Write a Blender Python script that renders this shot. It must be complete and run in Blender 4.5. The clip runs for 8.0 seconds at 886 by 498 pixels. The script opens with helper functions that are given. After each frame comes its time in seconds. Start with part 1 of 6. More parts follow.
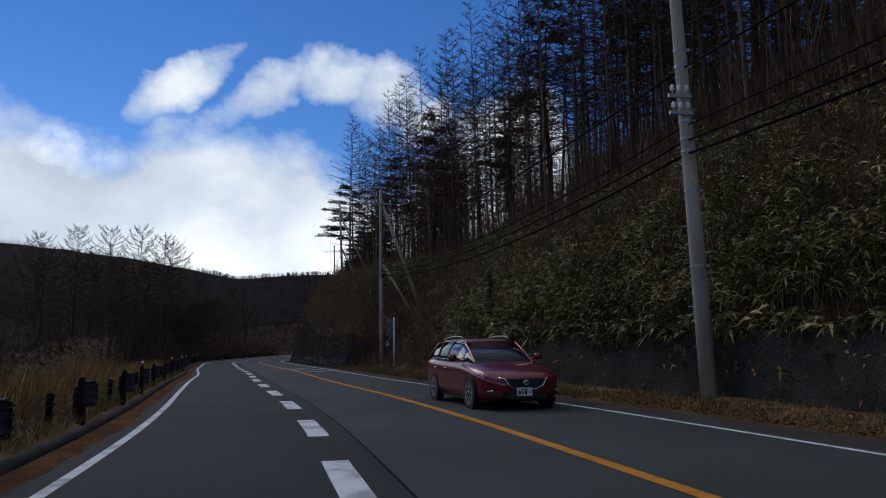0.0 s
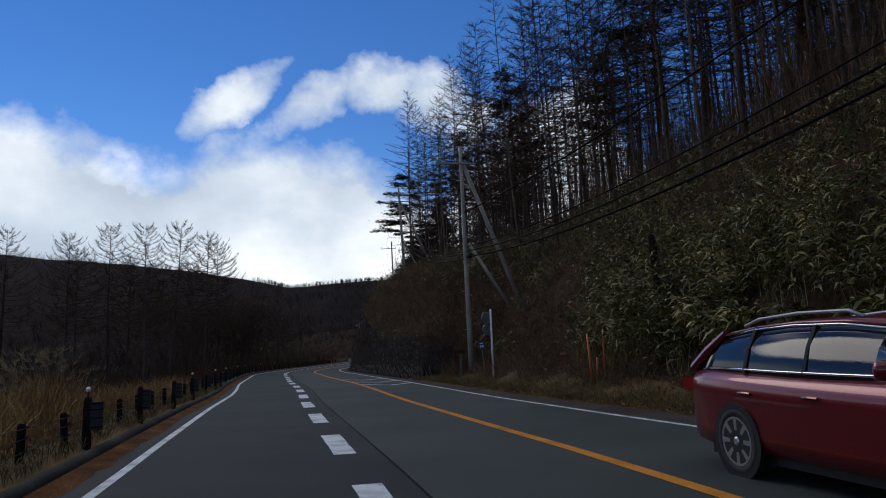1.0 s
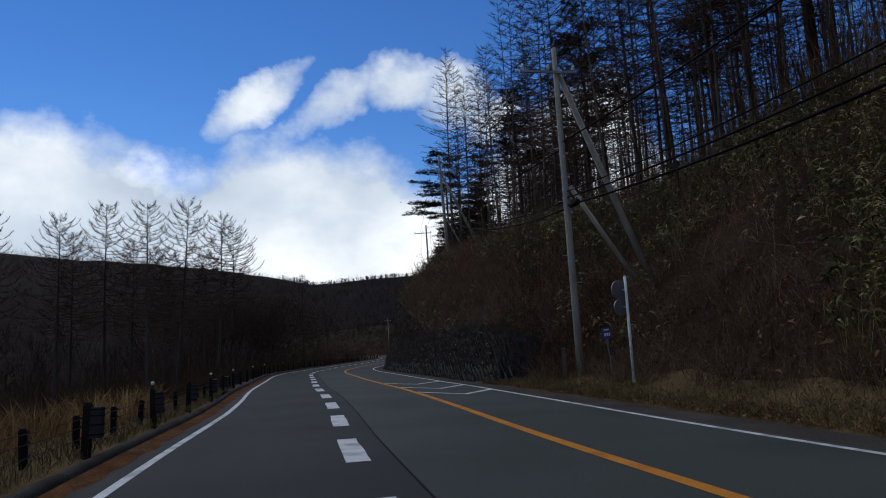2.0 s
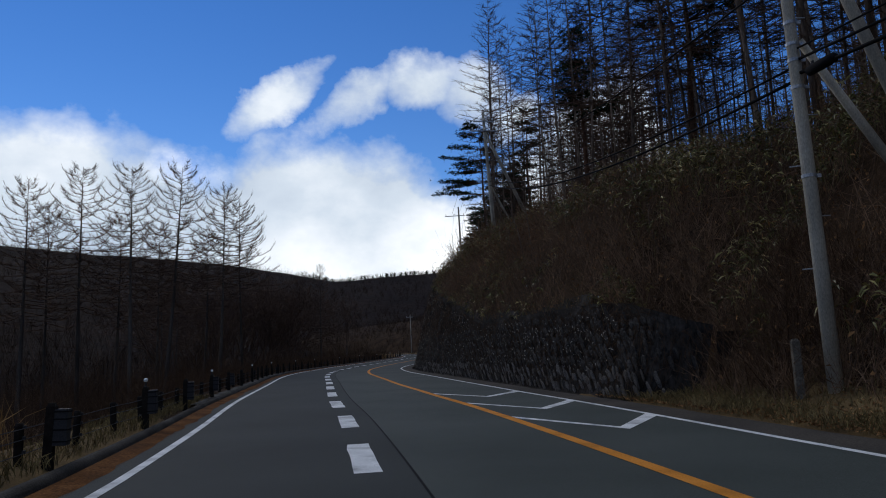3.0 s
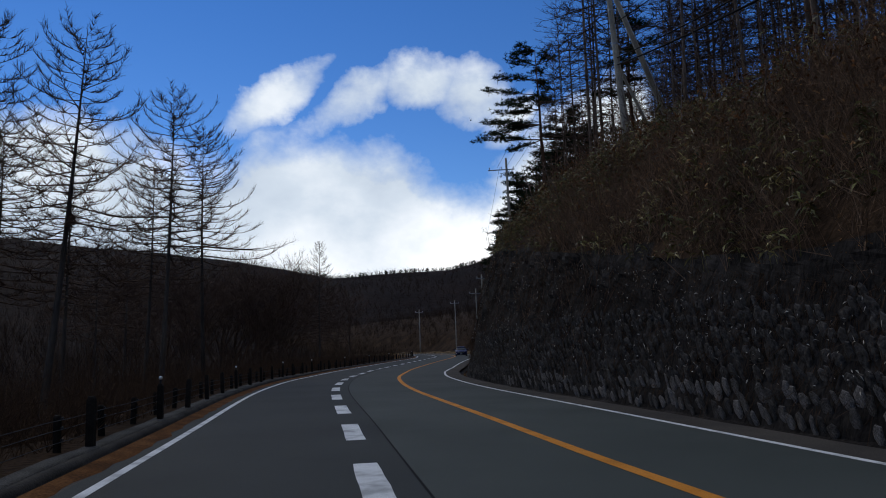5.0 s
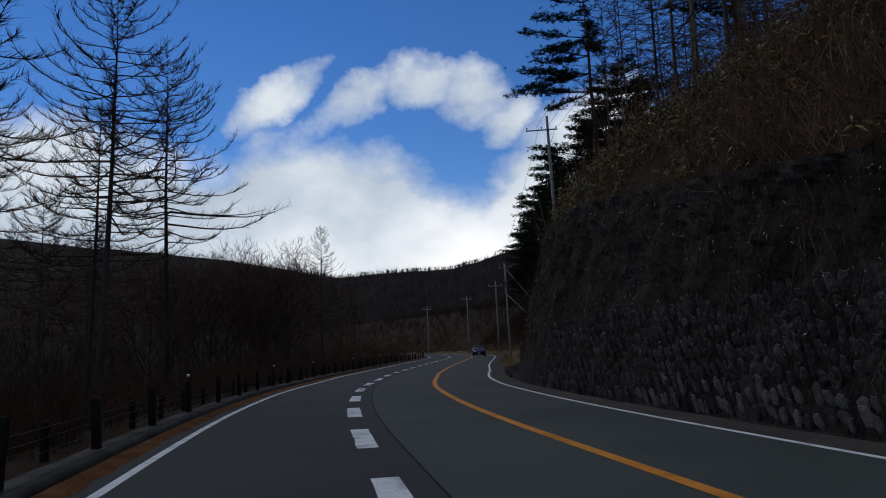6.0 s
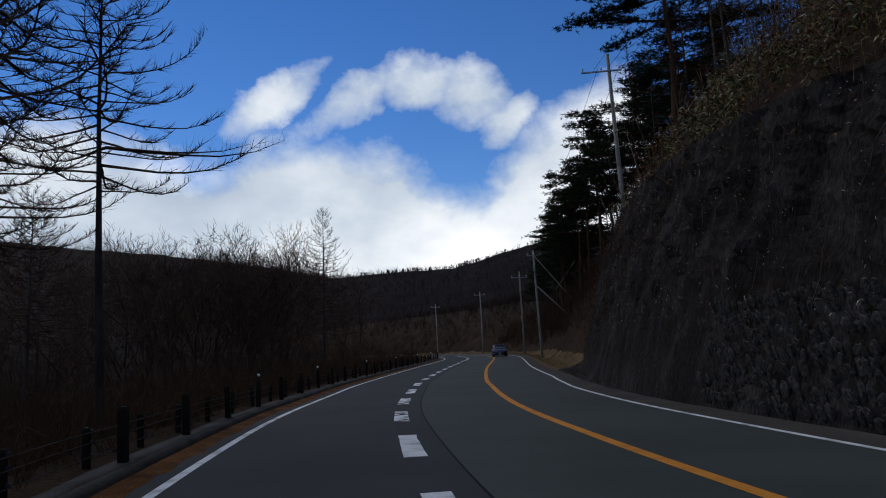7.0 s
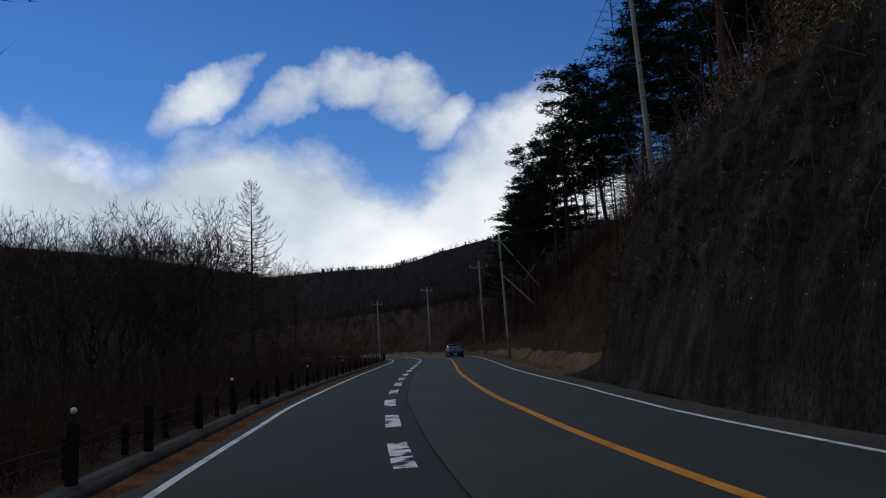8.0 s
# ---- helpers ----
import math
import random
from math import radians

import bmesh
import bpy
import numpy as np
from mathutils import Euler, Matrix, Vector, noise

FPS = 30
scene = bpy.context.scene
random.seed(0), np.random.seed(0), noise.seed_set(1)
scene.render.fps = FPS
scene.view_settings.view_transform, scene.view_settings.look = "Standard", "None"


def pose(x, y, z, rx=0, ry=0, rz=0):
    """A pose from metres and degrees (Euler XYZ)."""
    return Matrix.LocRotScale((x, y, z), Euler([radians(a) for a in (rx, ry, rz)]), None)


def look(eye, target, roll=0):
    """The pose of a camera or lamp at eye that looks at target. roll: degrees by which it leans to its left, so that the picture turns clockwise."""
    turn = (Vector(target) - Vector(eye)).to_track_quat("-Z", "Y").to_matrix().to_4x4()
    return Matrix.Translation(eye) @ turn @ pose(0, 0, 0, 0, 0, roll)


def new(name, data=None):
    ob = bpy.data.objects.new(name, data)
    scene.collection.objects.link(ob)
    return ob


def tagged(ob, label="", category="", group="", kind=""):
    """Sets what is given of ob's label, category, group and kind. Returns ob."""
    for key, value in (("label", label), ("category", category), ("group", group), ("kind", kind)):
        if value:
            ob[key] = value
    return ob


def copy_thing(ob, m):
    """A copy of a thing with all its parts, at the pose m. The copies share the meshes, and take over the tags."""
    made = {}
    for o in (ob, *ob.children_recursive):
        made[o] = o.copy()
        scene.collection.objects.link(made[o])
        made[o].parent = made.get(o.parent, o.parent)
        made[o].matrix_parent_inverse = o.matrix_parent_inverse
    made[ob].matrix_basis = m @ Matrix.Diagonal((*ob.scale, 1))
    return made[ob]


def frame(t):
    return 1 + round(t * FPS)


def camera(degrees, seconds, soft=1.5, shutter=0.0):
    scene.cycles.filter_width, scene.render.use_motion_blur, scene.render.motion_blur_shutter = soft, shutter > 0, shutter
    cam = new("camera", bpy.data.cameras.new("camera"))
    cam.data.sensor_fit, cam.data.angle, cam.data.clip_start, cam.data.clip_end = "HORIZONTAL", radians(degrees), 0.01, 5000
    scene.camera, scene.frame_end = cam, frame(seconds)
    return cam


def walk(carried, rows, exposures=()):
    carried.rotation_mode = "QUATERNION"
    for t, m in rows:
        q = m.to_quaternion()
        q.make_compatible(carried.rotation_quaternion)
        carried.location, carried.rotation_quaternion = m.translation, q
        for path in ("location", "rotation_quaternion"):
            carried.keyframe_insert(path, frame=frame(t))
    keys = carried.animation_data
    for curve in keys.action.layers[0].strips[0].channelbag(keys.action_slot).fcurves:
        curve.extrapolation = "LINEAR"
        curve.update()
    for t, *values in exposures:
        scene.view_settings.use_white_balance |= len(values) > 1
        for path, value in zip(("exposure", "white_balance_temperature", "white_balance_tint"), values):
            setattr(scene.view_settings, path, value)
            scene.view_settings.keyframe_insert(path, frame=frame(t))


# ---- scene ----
cam = camera(64.5, 8.0, 1.0)
PATH = [
    (0, (0.148, 7.124, 1.251), (0.068, 9.103, 1.533), -0.7),
    (0.5, (-1.307, 12.367, 1.242), (-1.457, 14.339, 1.539), -1.5),
    (1, (-2.827, 17.491, 1.302), (-3.05, 19.456, 1.597), -2.3),
    (1.5, (-4.571, 22.483, 1.348), (-4.838, 24.444, 1.637), -2.7),
    (2.8, (-8.987, 35.815, 1.269), (-9.318, 37.766, 1.556), -2.6),
    (3, (-9.709, 37.815, 1.279), (-10.053, 39.764, 1.566), -2.4),
    (3.5, (-11.615, 42.772, 1.341), (-11.973, 44.719, 1.626), -2.7),
    (4, (-13.58, 47.692, 1.349), (-13.935, 49.64, 1.632), -2.9),
    (5.3, (-18.409, 60.977, 1.336), (-18.744, 62.927, 1.623), -1.6),
    (5.5, (-19.189, 63.078, 1.333), (-19.527, 65.028, 1.62), -1.7),
    (6, (-21.19, 68.222, 1.326), (-21.529, 70.172, 1.613), -2.1),
    (6.5, (-23.207, 73.311, 1.314), (-23.547, 75.261, 1.602), -2.4),
    (7, (-25.153, 78.294, 1.366), (-25.489, 80.245, 1.655), -2.6),
    (7.5, (-26.878, 83.264, 1.394), (-27.152, 85.225, 1.681), -3.0),
    (8, (-28.396, 88.296, 1.445), (-28.55, 90.27, 1.726), -3.1),
]
walk(cam, [(t, look(eye, target, roll)) for t, eye, target, roll in PATH],
     ((0, 0.0), (4.0, 0.0), (5.5, -0.08), (6, -0.24), (6.5, -0.2), (7, -0.15), (8, -0.23)))

# ---- sky, sun ----
SUN_EL, SUN_AZ = radians(38), radians(-48)          # azimuth from +y, clockwise
world = bpy.data.worlds.new("winter_sky")
scene.world = world
world.use_nodes = True
wn, wl = world.node_tree.nodes, world.node_tree.links
wn.clear()


def wmath(op, a, b=None, c=None, clamp=False):
    n = wn.new("ShaderNodeMath")
    n.operation, n.use_clamp = op, clamp
    for i, v in enumerate((a, b, c)):
        if v is None:
            continue
        if isinstance(v, (int, float)):
            n.inputs[i].default_value = v
        else:
            wl.new(v, n.inputs[i])
    return n.outputs[0]


def wnoise(vec, scale, detail, rough):
    n = wn.new("ShaderNodeTexNoise")
    n.inputs["Scale"].default_value, n.inputs["Detail"].default_value, n.inputs["Roughness"].default_value = scale, detail, rough
    wl.new(vec, n.inputs["Vector"])
    return n.outputs[0]


def wramp(fac, stops, colour=False):
    n = wn.new("ShaderNodeValToRGB")
    e = n.color_ramp.elements
    e[0].position, e[1].position = stops[0][0], stops[-1][0]
    for p, _ in stops[1:-1]:
        e.new(p)
    for el, (p, v) in zip(e, stops):
        el.color = (*v, 1) if colour else (v, v, v, 1)
    wl.new(fac, n.inputs[0])
    return n.outputs[0]


def build_sky():
    tc = wn.new("ShaderNodeTexCoord").outputs["Generated"]
    sep = wn.new("ShaderNodeSeparateXYZ")
    wl.new(tc, sep.inputs[0])
    az = wmath("MULTIPLY", wmath("ARCTAN2", sep.outputs[0], sep.outputs[1]), 57.29578)
    el = wmath("MULTIPLY", wmath("ARCSINE", sep.outputs[2]), 57.29578)
    # billowed edges: the cloud shapes are bent by two noises
    shift = wn.new("ShaderNodeMapping")
    shift.inputs["Location"].default_value = (3.7, 1.2, 5.1)
    wl.new(tc, shift.inputs[0])
    az = wmath("ADD", az, wmath("MULTIPLY", wmath("SUBTRACT", wnoise(tc, 11.0, 5.0, 0.6), 0.5), 5.0))
    el = wmath("ADD", el, wmath("MULTIPLY", wmath("SUBTRACT", wnoise(shift.outputs[0], 13.0, 6.0, 0.6), 0.5), 4.0))
    # upper edge of the big cloud bank by azimuth (-60..60 degrees; values in units of 40 degrees)
    k = wmath("DIVIDE", wmath("ADD", az, 60.0), 120.0, clamp=True)
    tops = [(-60, 15), (-46, 17.0), (-41, 17.8), (-36, 17.2), (-33, 16.6), (-30.5, 15.4), (-27.5, 15.4), (-24.5, 17.0), (-18.5, 17.3), (-13.2, 16.3), (-11.4, 14.6),
            (-9.5, 13.3), (-6.4, 12.9), (-3.4, 16.6), (0, 18.8), (3.5, 20.6), (6.5, 21.0), (9, 15.5), (13, 12), (34, 12), (60, 14)]
    top = wmath("MULTIPLY", wramp(k, [((a + 60) / 120, v / 40) for a, v in tops]), 40.0)
    field = wmath("DIVIDE", wmath("SUBTRACT", top, el), 2.6)
    for a, e, ra, re, tilt in ((-23.2, 20.3, 3.9, 2.0, 0.62), (-16.6, 20.4, 4.4, 2.1, 0.5), (-11.2, 21.9, 4.0, 2.1, 0.12), (-6.6, 20.6, 3.6, 2.9, -0.15), (-3.6, 18.4, 2.6, 1.9, 0.5), (-20, 36, 12, 3, 0.1), (-60, 40, 20, 5, 0.2)):
        da, de = wmath("SUBTRACT", az, a), wmath("SUBTRACT", el, e)
        de = wmath("SUBTRACT", de, wmath("MULTIPLY", da, tilt))
        q = wmath("ADD", wmath("POWER", wmath("ABSOLUTE", wmath("DIVIDE", da, ra)), 2.0), wmath("POWER", wmath("ABSOLUTE", wmath("DIVIDE", de, re)), 2.0))
        field = wmath("MAXIMUM", field, wmath("SUBTRACT", 0.9, q))
    # unseen broken cloud overhead, added to whiten the light on the ground
    field = wmath("MAXIMUM", field, wmath("MINIMUM", wmath("DIVIDE", wmath("SUBTRACT", el, 47.0), 6.0), 0.45))
    stretch = wn.new("ShaderNodeMapping")
    stretch.inputs["Scale"].default_value = (1, 1, 1.5)
    wl.new(tc, stretch.inputs[0])
    fine = wnoise(stretch.outputs[0], 9.0, 9.0, 0.58)
    field = wmath("ADD", wmath("MINIMUM", field, 1.6), wmath("MULTIPLY", wmath("SUBTRACT", fine, 0.5), 2.1))
    mask = wmath("SMOOTH_MIN", 1.0, wmath("DIVIDE", wmath("ADD", field, 0.35), 1.25, clamp=True), 0.25, clamp=True)
    # cloud colour: bright low down and in one thin place, grey-white in the bodies
    body = wnoise(stretch.outputs[0], 4.5, 6.0, 0.55)
    low = wmath("DIVIDE", wmath("SUBTRACT", 14.0, el), 8.0, clamp=True)
    da, de = wmath("DIVIDE", wmath("SUBTRACT", az, -30.7), 3.4), wmath("DIVIDE", wmath("SUBTRACT", el, 14.6), 1.7)
    spot = wmath("SUBTRACT", 1.1, wmath("ADD", wmath("MULTIPLY", da, da), wmath("MULTIPLY", de, de)), clamp=True)
    right = wmath("MULTIPLY", wmath("DIVIDE", wmath("ADD", az, 30.0), 22.0, clamp=True), low)
    tone = wmath("ADD", wmath("ADD", wmath("MULTIPLY", wmath("SUBTRACT", body, 0.5), 1.5), 0.42), wmath("ADD", wmath("MULTIPLY", right, 0.7), wmath("MULTIPLY", spot, 0.75)))
    colour = wramp(tone, [(0.0, (0.40, 0.47, 0.57)), (0.42, (0.58, 0.65, 0.73)), (0.78, (0.87, 0.90, 0.93)), (1.0, (1.06, 1.06, 1.06))], True)
    sky = wn.new("ShaderNodeTexSky")
    sky.sky_type, sky.sun_disc, sky.sun_elevation, sky.sun_rotation = "NISHITA", False, SUN_EL, SUN_AZ
    sky.altitude, sky.air_density, sky.dust_density, sky.ozone_density = 1200, 1.0, 0.0, 3.0
    b1, b2, mix, out = (wn.new("ShaderNode" + n) for n in ("Background", "Background", "MixShader", "OutputWorld"))
    deep = wn.new("ShaderNodeHueSaturation")
    deep.inputs["Saturation"].default_value, deep.inputs["Hue"].default_value = 1.28, 0.511
    wl.new(sky.outputs[0], deep.inputs["Color"])
    wl.new(deep.outputs[0], b1.inputs[0])
    b1.inputs[1].default_value = SKY_STRENGTH
    wl.new(colour, b2.inputs[0])
    b2.inputs[1].default_value = 1.2
    wl.new(mask, mix.inputs[0])
    wl.new(b1.outputs[0], mix.inputs[1])
    wl.new(b2.outputs[0], mix.inputs[2])
    wl.new(mix.outputs[0], out.inputs[0])


SKY_STRENGTH = 0.106
build_sky()
sun_data = bpy.data.lights.new("sun", "SUN")
sun_data.energy, sun_data.angle, sun_data.color = 0.75, radians(30), (1.0, 0.92, 0.80)
sun_at = Vector((math.sin(SUN_AZ) * math.cos(SUN_EL), math.cos(SUN_AZ) * math.cos(SUN_EL), math.sin(SUN_EL)))
new("sun", sun_data).matrix_world = look(sun_at * 100, (0, 0, 0))
scene.view_settings.exposure = 0.0

# ---- materials ----


def material(name, stops, scale, rough=0.85, bump=0.3, fine=40.0, metal=0.0, contrast=1.0, space="Object", spec=0.03, stretch=(1, 1, 1), random=0.0, coat=0.0, grain=0.28):
    """Colours mixed by a coarse noise, broken up by a fine one that also gives relief."""
    m = bpy.data.materials.new(name)
    m.use_nodes = True
    n, l = m.node_tree.nodes, m.node_tree.links
    b = n["Principled BSDF"]
    if space == "World":
        vec = n.new("ShaderNodeNewGeometry").outputs["Position"]
    else:
        vec = n.new("ShaderNodeTexCoord").outputs[space]
    mp = n.new("ShaderNodeMapping")
    mp.inputs["Scale"].default_value = stretch
    l.new(vec, mp.inputs[0])
    big, small = n.new("ShaderNodeTexNoise"), n.new("ShaderNodeTexNoise")
    for t, s, d in ((big, scale, 5), (small, fine, 4)):
        t.inputs["Scale"].default_value, t.inputs["Detail"].default_value = s, d
        l.new(mp.outputs[0], t.inputs["Vector"])
    fac = big.outputs[0]
    if random:
        info = n.new("ShaderNodeObjectInfo")
        mm = n.new("ShaderNodeMath")
        mm.operation = "MULTIPLY_ADD"
        l.new(info.outputs["Random"], mm.inputs[0])
        mm.inputs[1].default_value = random
        ms = n.new("ShaderNodeMath")
        ms.operation, ms.inputs[1].default_value = "SUBTRACT", random / 2
        l.new(fac, ms.inputs[0])
        l.new(ms.outputs[0], mm.inputs[2])
        fac = mm.outputs[0]
    ramp = n.new("ShaderNodeValToRGB")
    e = ramp.color_ramp.elements
    lo, hi = 0.5 - 0.22 / contrast, 0.5 + 0.22 / contrast
    e[0].position, e[1].position = lo, hi
    for i in range(1, len(stops) - 1):
        e.new(lo + (hi - lo) * i / (len(stops) - 1))
    for el, c in zip(e, stops):
        el.color = (*c, 1)
    l.new(fac, ramp.inputs[0])
    vary = n.new("ShaderNodeMapRange")
    vary.inputs[1].default_value, vary.inputs[2].default_value, vary.inputs[3].default_value, vary.inputs[4].default_value = 0.25, 0.75, 1 - grain, 1 + grain
    l.new(small.outputs[0], vary.inputs[0])
    mul = n.new("ShaderNodeMix")
    mul.data_type, mul.blend_type = "RGBA", "MULTIPLY"
    mul.inputs[0].default_value = 1.0
    l.new(ramp.outputs[0], mul.inputs[6])
    l.new(vary.outputs[0], mul.inputs[7])
    l.new(mul.outputs[2], b.inputs["Base Color"])
    b.inputs["Roughness"].default_value, b.inputs["Metallic"].default_value = rough, metal
    b.inputs["Specular IOR Level"].default_value = spec
    b.inputs["Coat Weight"].default_value = coat
    b.inputs["Coat Roughness"].default_value = 0.06
    if bump:
        bp = n.new("ShaderNodeBump")
        bp.inputs["Strength"].default_value, bp.inputs["Distance"].default_value = bump, 0.6 / fine
        l.new(small.outputs[0], bp.inputs["Height"])
        l.new(bp.outputs[0], b.inputs["Normal"])
    return m


def plain(name, colour, rough=0.5, metal=0.0, spec=0.5, coat=0.0):
    return material(name, [tuple(c * 0.9 for c in colour), tuple(min(1, c * 1.08) for c in colour)], 3.0, rough, 0.05, 60, metal, spec=spec, coat=coat)


def island(m, amount):
    """Vary a foliage material from leaf to leaf."""
    n, l = m.node_tree.nodes, m.node_tree.links
    b = n["Principled BSDF"]
    src = b.inputs["Base Color"].links[0].from_socket
    geo = n.new("ShaderNodeNewGeometry")
    mr = n.new("ShaderNodeMapRange")
    mr.inputs[3].default_value, mr.inputs[4].default_value = 1 - amount, 1 + amount
    l.new(geo.outputs["Random Per Island"], mr.inputs[0])
    mul = n.new("ShaderNodeMix")
    mul.data_type, mul.blend_type, mul.inputs[0].default_value = "RGBA", "MULTIPLY", 1.0
    l.new(src, mul.inputs[6])
    l.new(mr.outputs[0], mul.inputs[7])
    l.new(mul.outputs[2], b.inputs["Base Color"])
    return m




def asphalt(name, stops, shade):
    """Paving darker towards the far, worn end: shade there put into the colour."""
    return material(name, [tuple(c * shade for c in q) for q in stops], 0.35, 0.85, 0.5, 90, space="World", spec=0.15, grain=0.35)


# colour factors that paint the rock cut's shade onto the far paving
SHADE_STEPS = (1.0, 0.93, 0.86, 0.8, 0.75)
M_ASPHALT = [asphalt("asphalt", [(0.0205, 0.0235, 0.0225), (0.0275, 0.0312, 0.0298), (0.034, 0.0375, 0.036)], k) for k in SHADE_STEPS]
# paler, greener tone for the lanes right of the joint
M_ASPHALT_B = [asphalt("paler_asphalt", [(0.038, 0.0443, 0.0394), (0.049, 0.0565, 0.0508), (0.059, 0.0662, 0.060)], k) for k in SHADE_STEPS]
M_SHOULDER = material("shoulder_asphalt", [(0.044, 0.040, 0.036), (0.076, 0.066, 0.056)], 0.6, 0.9, 0.5, 60, space="World", grain=0.5)
M_WHITE = material("white_road_paint", [(0.36, 0.36, 0.355), (0.60, 0.605, 0.60), (0.68, 0.68, 0.675)], 2.2, 0.7, 0.4, 70, contrast=1.4, space="World")
M_WORN = material("worn_white_paint", [(0.034, 0.036, 0.036), (0.50, 0.51, 0.51), (0.66, 0.67, 0.67), (0.70, 0.71, 0.71)], 2.6, 0.75, 0.4, 70, contrast=2.6, space="World")
M_ORANGE = material("orange_road_paint", [(0.38, 0.15, 0.03), (0.54, 0.21, 0.035), (0.60, 0.245, 0.05)], 1.6, 0.7, 0.4, 70, space="World")
M_KERB = material("kerb_asphalt", [(0.020, 0.019, 0.018), (0.036, 0.033, 0.030), (0.056, 0.052, 0.047)], 1.2, 0.85, 0.6, 40, space="World", grain=0.5)
M_KERBTOP = material("kerb_concrete", [(0.030, 0.029, 0.027), (0.062, 0.059, 0.054), (0.095, 0.09, 0.083)], 0.9, 0.9, 0.5, 45, space="World", grain=0.6)
M_LITTER = material("leaf_litter", [(0.045, 0.020, 0.009), (0.090, 0.038, 0.013), (0.145, 0.064, 0.023)], 1.5, 0.95, 0.8, 30, space="World", grain=0.6)
M_SOIL = material("brown_soil", [(0.017, 0.0105, 0.0063), (0.032, 0.019, 0.011), (0.050, 0.030, 0.017)], 0.5, 0.95, 0.8, 9, space="World", grain=0.6)
M_TURF = material("winter_turf", [(0.060, 0.040, 0.021), (0.110, 0.074, 0.036), (0.165, 0.112, 0.054)], 0.8, 0.95, 0.8, 25, space="World")
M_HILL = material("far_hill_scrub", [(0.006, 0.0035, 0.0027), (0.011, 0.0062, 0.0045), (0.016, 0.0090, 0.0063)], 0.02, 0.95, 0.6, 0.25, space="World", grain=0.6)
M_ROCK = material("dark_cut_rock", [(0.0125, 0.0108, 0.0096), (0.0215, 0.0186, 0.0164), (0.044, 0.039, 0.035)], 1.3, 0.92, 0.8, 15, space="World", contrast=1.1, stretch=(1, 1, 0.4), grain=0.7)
M_STONE = material("masonry_stone", [(0.057, 0.051, 0.045), (0.110, 0.098, 0.086), (0.175, 0.157, 0.140)], 1.4, 0.9, 0.9, 14, random=0.6, grain=0.7)
M_OLDCONC = material("mossy_concrete", [(0.020, 0.018, 0.015), (0.040, 0.037, 0.031), (0.060, 0.056, 0.046)], 0.7, 0.9, 0.5, 20, space="World", grain=0.6)
M_POLE = material("pole_concrete", [(0.22, 0.20, 0.16), (0.34, 0.31, 0.25), (0.44, 0.40, 0.325)], 1.2, 0.85, 0.2, 50, stretch=(1, 1, 0.4))
M_POLEDARK = material("old_post_concrete", [(0.07, 0.062, 0.05), (0.13, 0.115, 0.092), (0.18, 0.16, 0.13)], 1.5, 0.9, 0.4, 40, grain=0.5)
M_STEEL = plain("galvanised_steel", (0.32, 0.33, 0.34), 0.5, 0.7)
M_DARKSTEEL = plain("dark_steel", (0.035, 0.035, 0.038), 0.75, 0.0, 0.1)
M_CABLE = plain("cable_black", (0.010, 0.010, 0.011), 0.85, 0.0, 0.05)
M_PORCELAIN = plain("porcelain", (0.7, 0.7, 0.68), 0.25)
M_BARK = material("larch_bark", [(0.062, 0.044, 0.033), (0.125, 0.092, 0.070), (0.19, 0.147, 0.115)], 2.0, 0.95, 0.8, 14, stretch=(1, 1, 0.25), random=0.3, grain=0.5)
M_TWIG = material("bare_twigs", [(0.066, 0.041, 0.030), (0.125, 0.080, 0.056)], 3.0, 0.95, 0.0, 30)
M_REDBARK = material("red_pine_bark", [(0.05, 0.03, 0.02), (0.13, 0.065, 0.04)], 1.5, 0.95, 0.8, 14, stretch=(1, 1, 0.4))
M_NEEDLE = island(material("pine_needles", [(0.012, 0.022, 0.010), (0.028, 0.045, 0.018)], 0.6, 0.7, 0.0, 20), 0.4)
M_SASA = island(material("bamboo_grass_leaf", [(0.050, 0.052, 0.012), (0.105, 0.095, 0.026), (0.36, 0.27, 0.11)], 0.9, 0.4, 0.0, 20, space="World", spec=0.18), 0.75)
M_DRYLEAF = island(material("dry_leaf", [(0.12, 0.060, 0.025), (0.27, 0.142, 0.060)], 0.8, 0.8, 0.0, 20, space="World"), 0.5)
M_RUST = island(material("rust_leaf", [(0.07, 0.028, 0.012), (0.15, 0.06, 0.02)], 0.8, 0.8, 0.0, 20, space="World"), 0.5)
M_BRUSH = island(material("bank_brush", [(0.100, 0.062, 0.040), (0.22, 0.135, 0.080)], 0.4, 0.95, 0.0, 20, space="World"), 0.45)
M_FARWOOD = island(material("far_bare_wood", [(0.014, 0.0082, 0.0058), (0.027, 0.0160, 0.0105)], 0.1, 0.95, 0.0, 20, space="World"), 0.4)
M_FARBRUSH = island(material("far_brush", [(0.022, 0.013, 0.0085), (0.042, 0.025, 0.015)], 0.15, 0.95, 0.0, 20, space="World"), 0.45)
M_GREYBARK = material("grey_larch_bark", [(0.036, 0.030, 0.025), (0.068, 0.057, 0.048), (0.10, 0.086, 0.073)], 2.0, 0.95, 0.8, 14, stretch=(1, 1, 0.25), random=0.4)
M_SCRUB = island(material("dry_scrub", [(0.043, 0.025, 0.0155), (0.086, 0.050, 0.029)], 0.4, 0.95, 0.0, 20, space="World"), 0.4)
M_PAMPAS = island(material("pampas_blades", [(0.21, 0.115, 0.043), (0.38, 0.235, 0.095)], 0.8, 0.9, 0.0, 20, space="World"), 0.4)
M_PLUME = plain("pampas_plume", (0.30, 0.215, 0.12), 0.95, 0.0, 0.03)
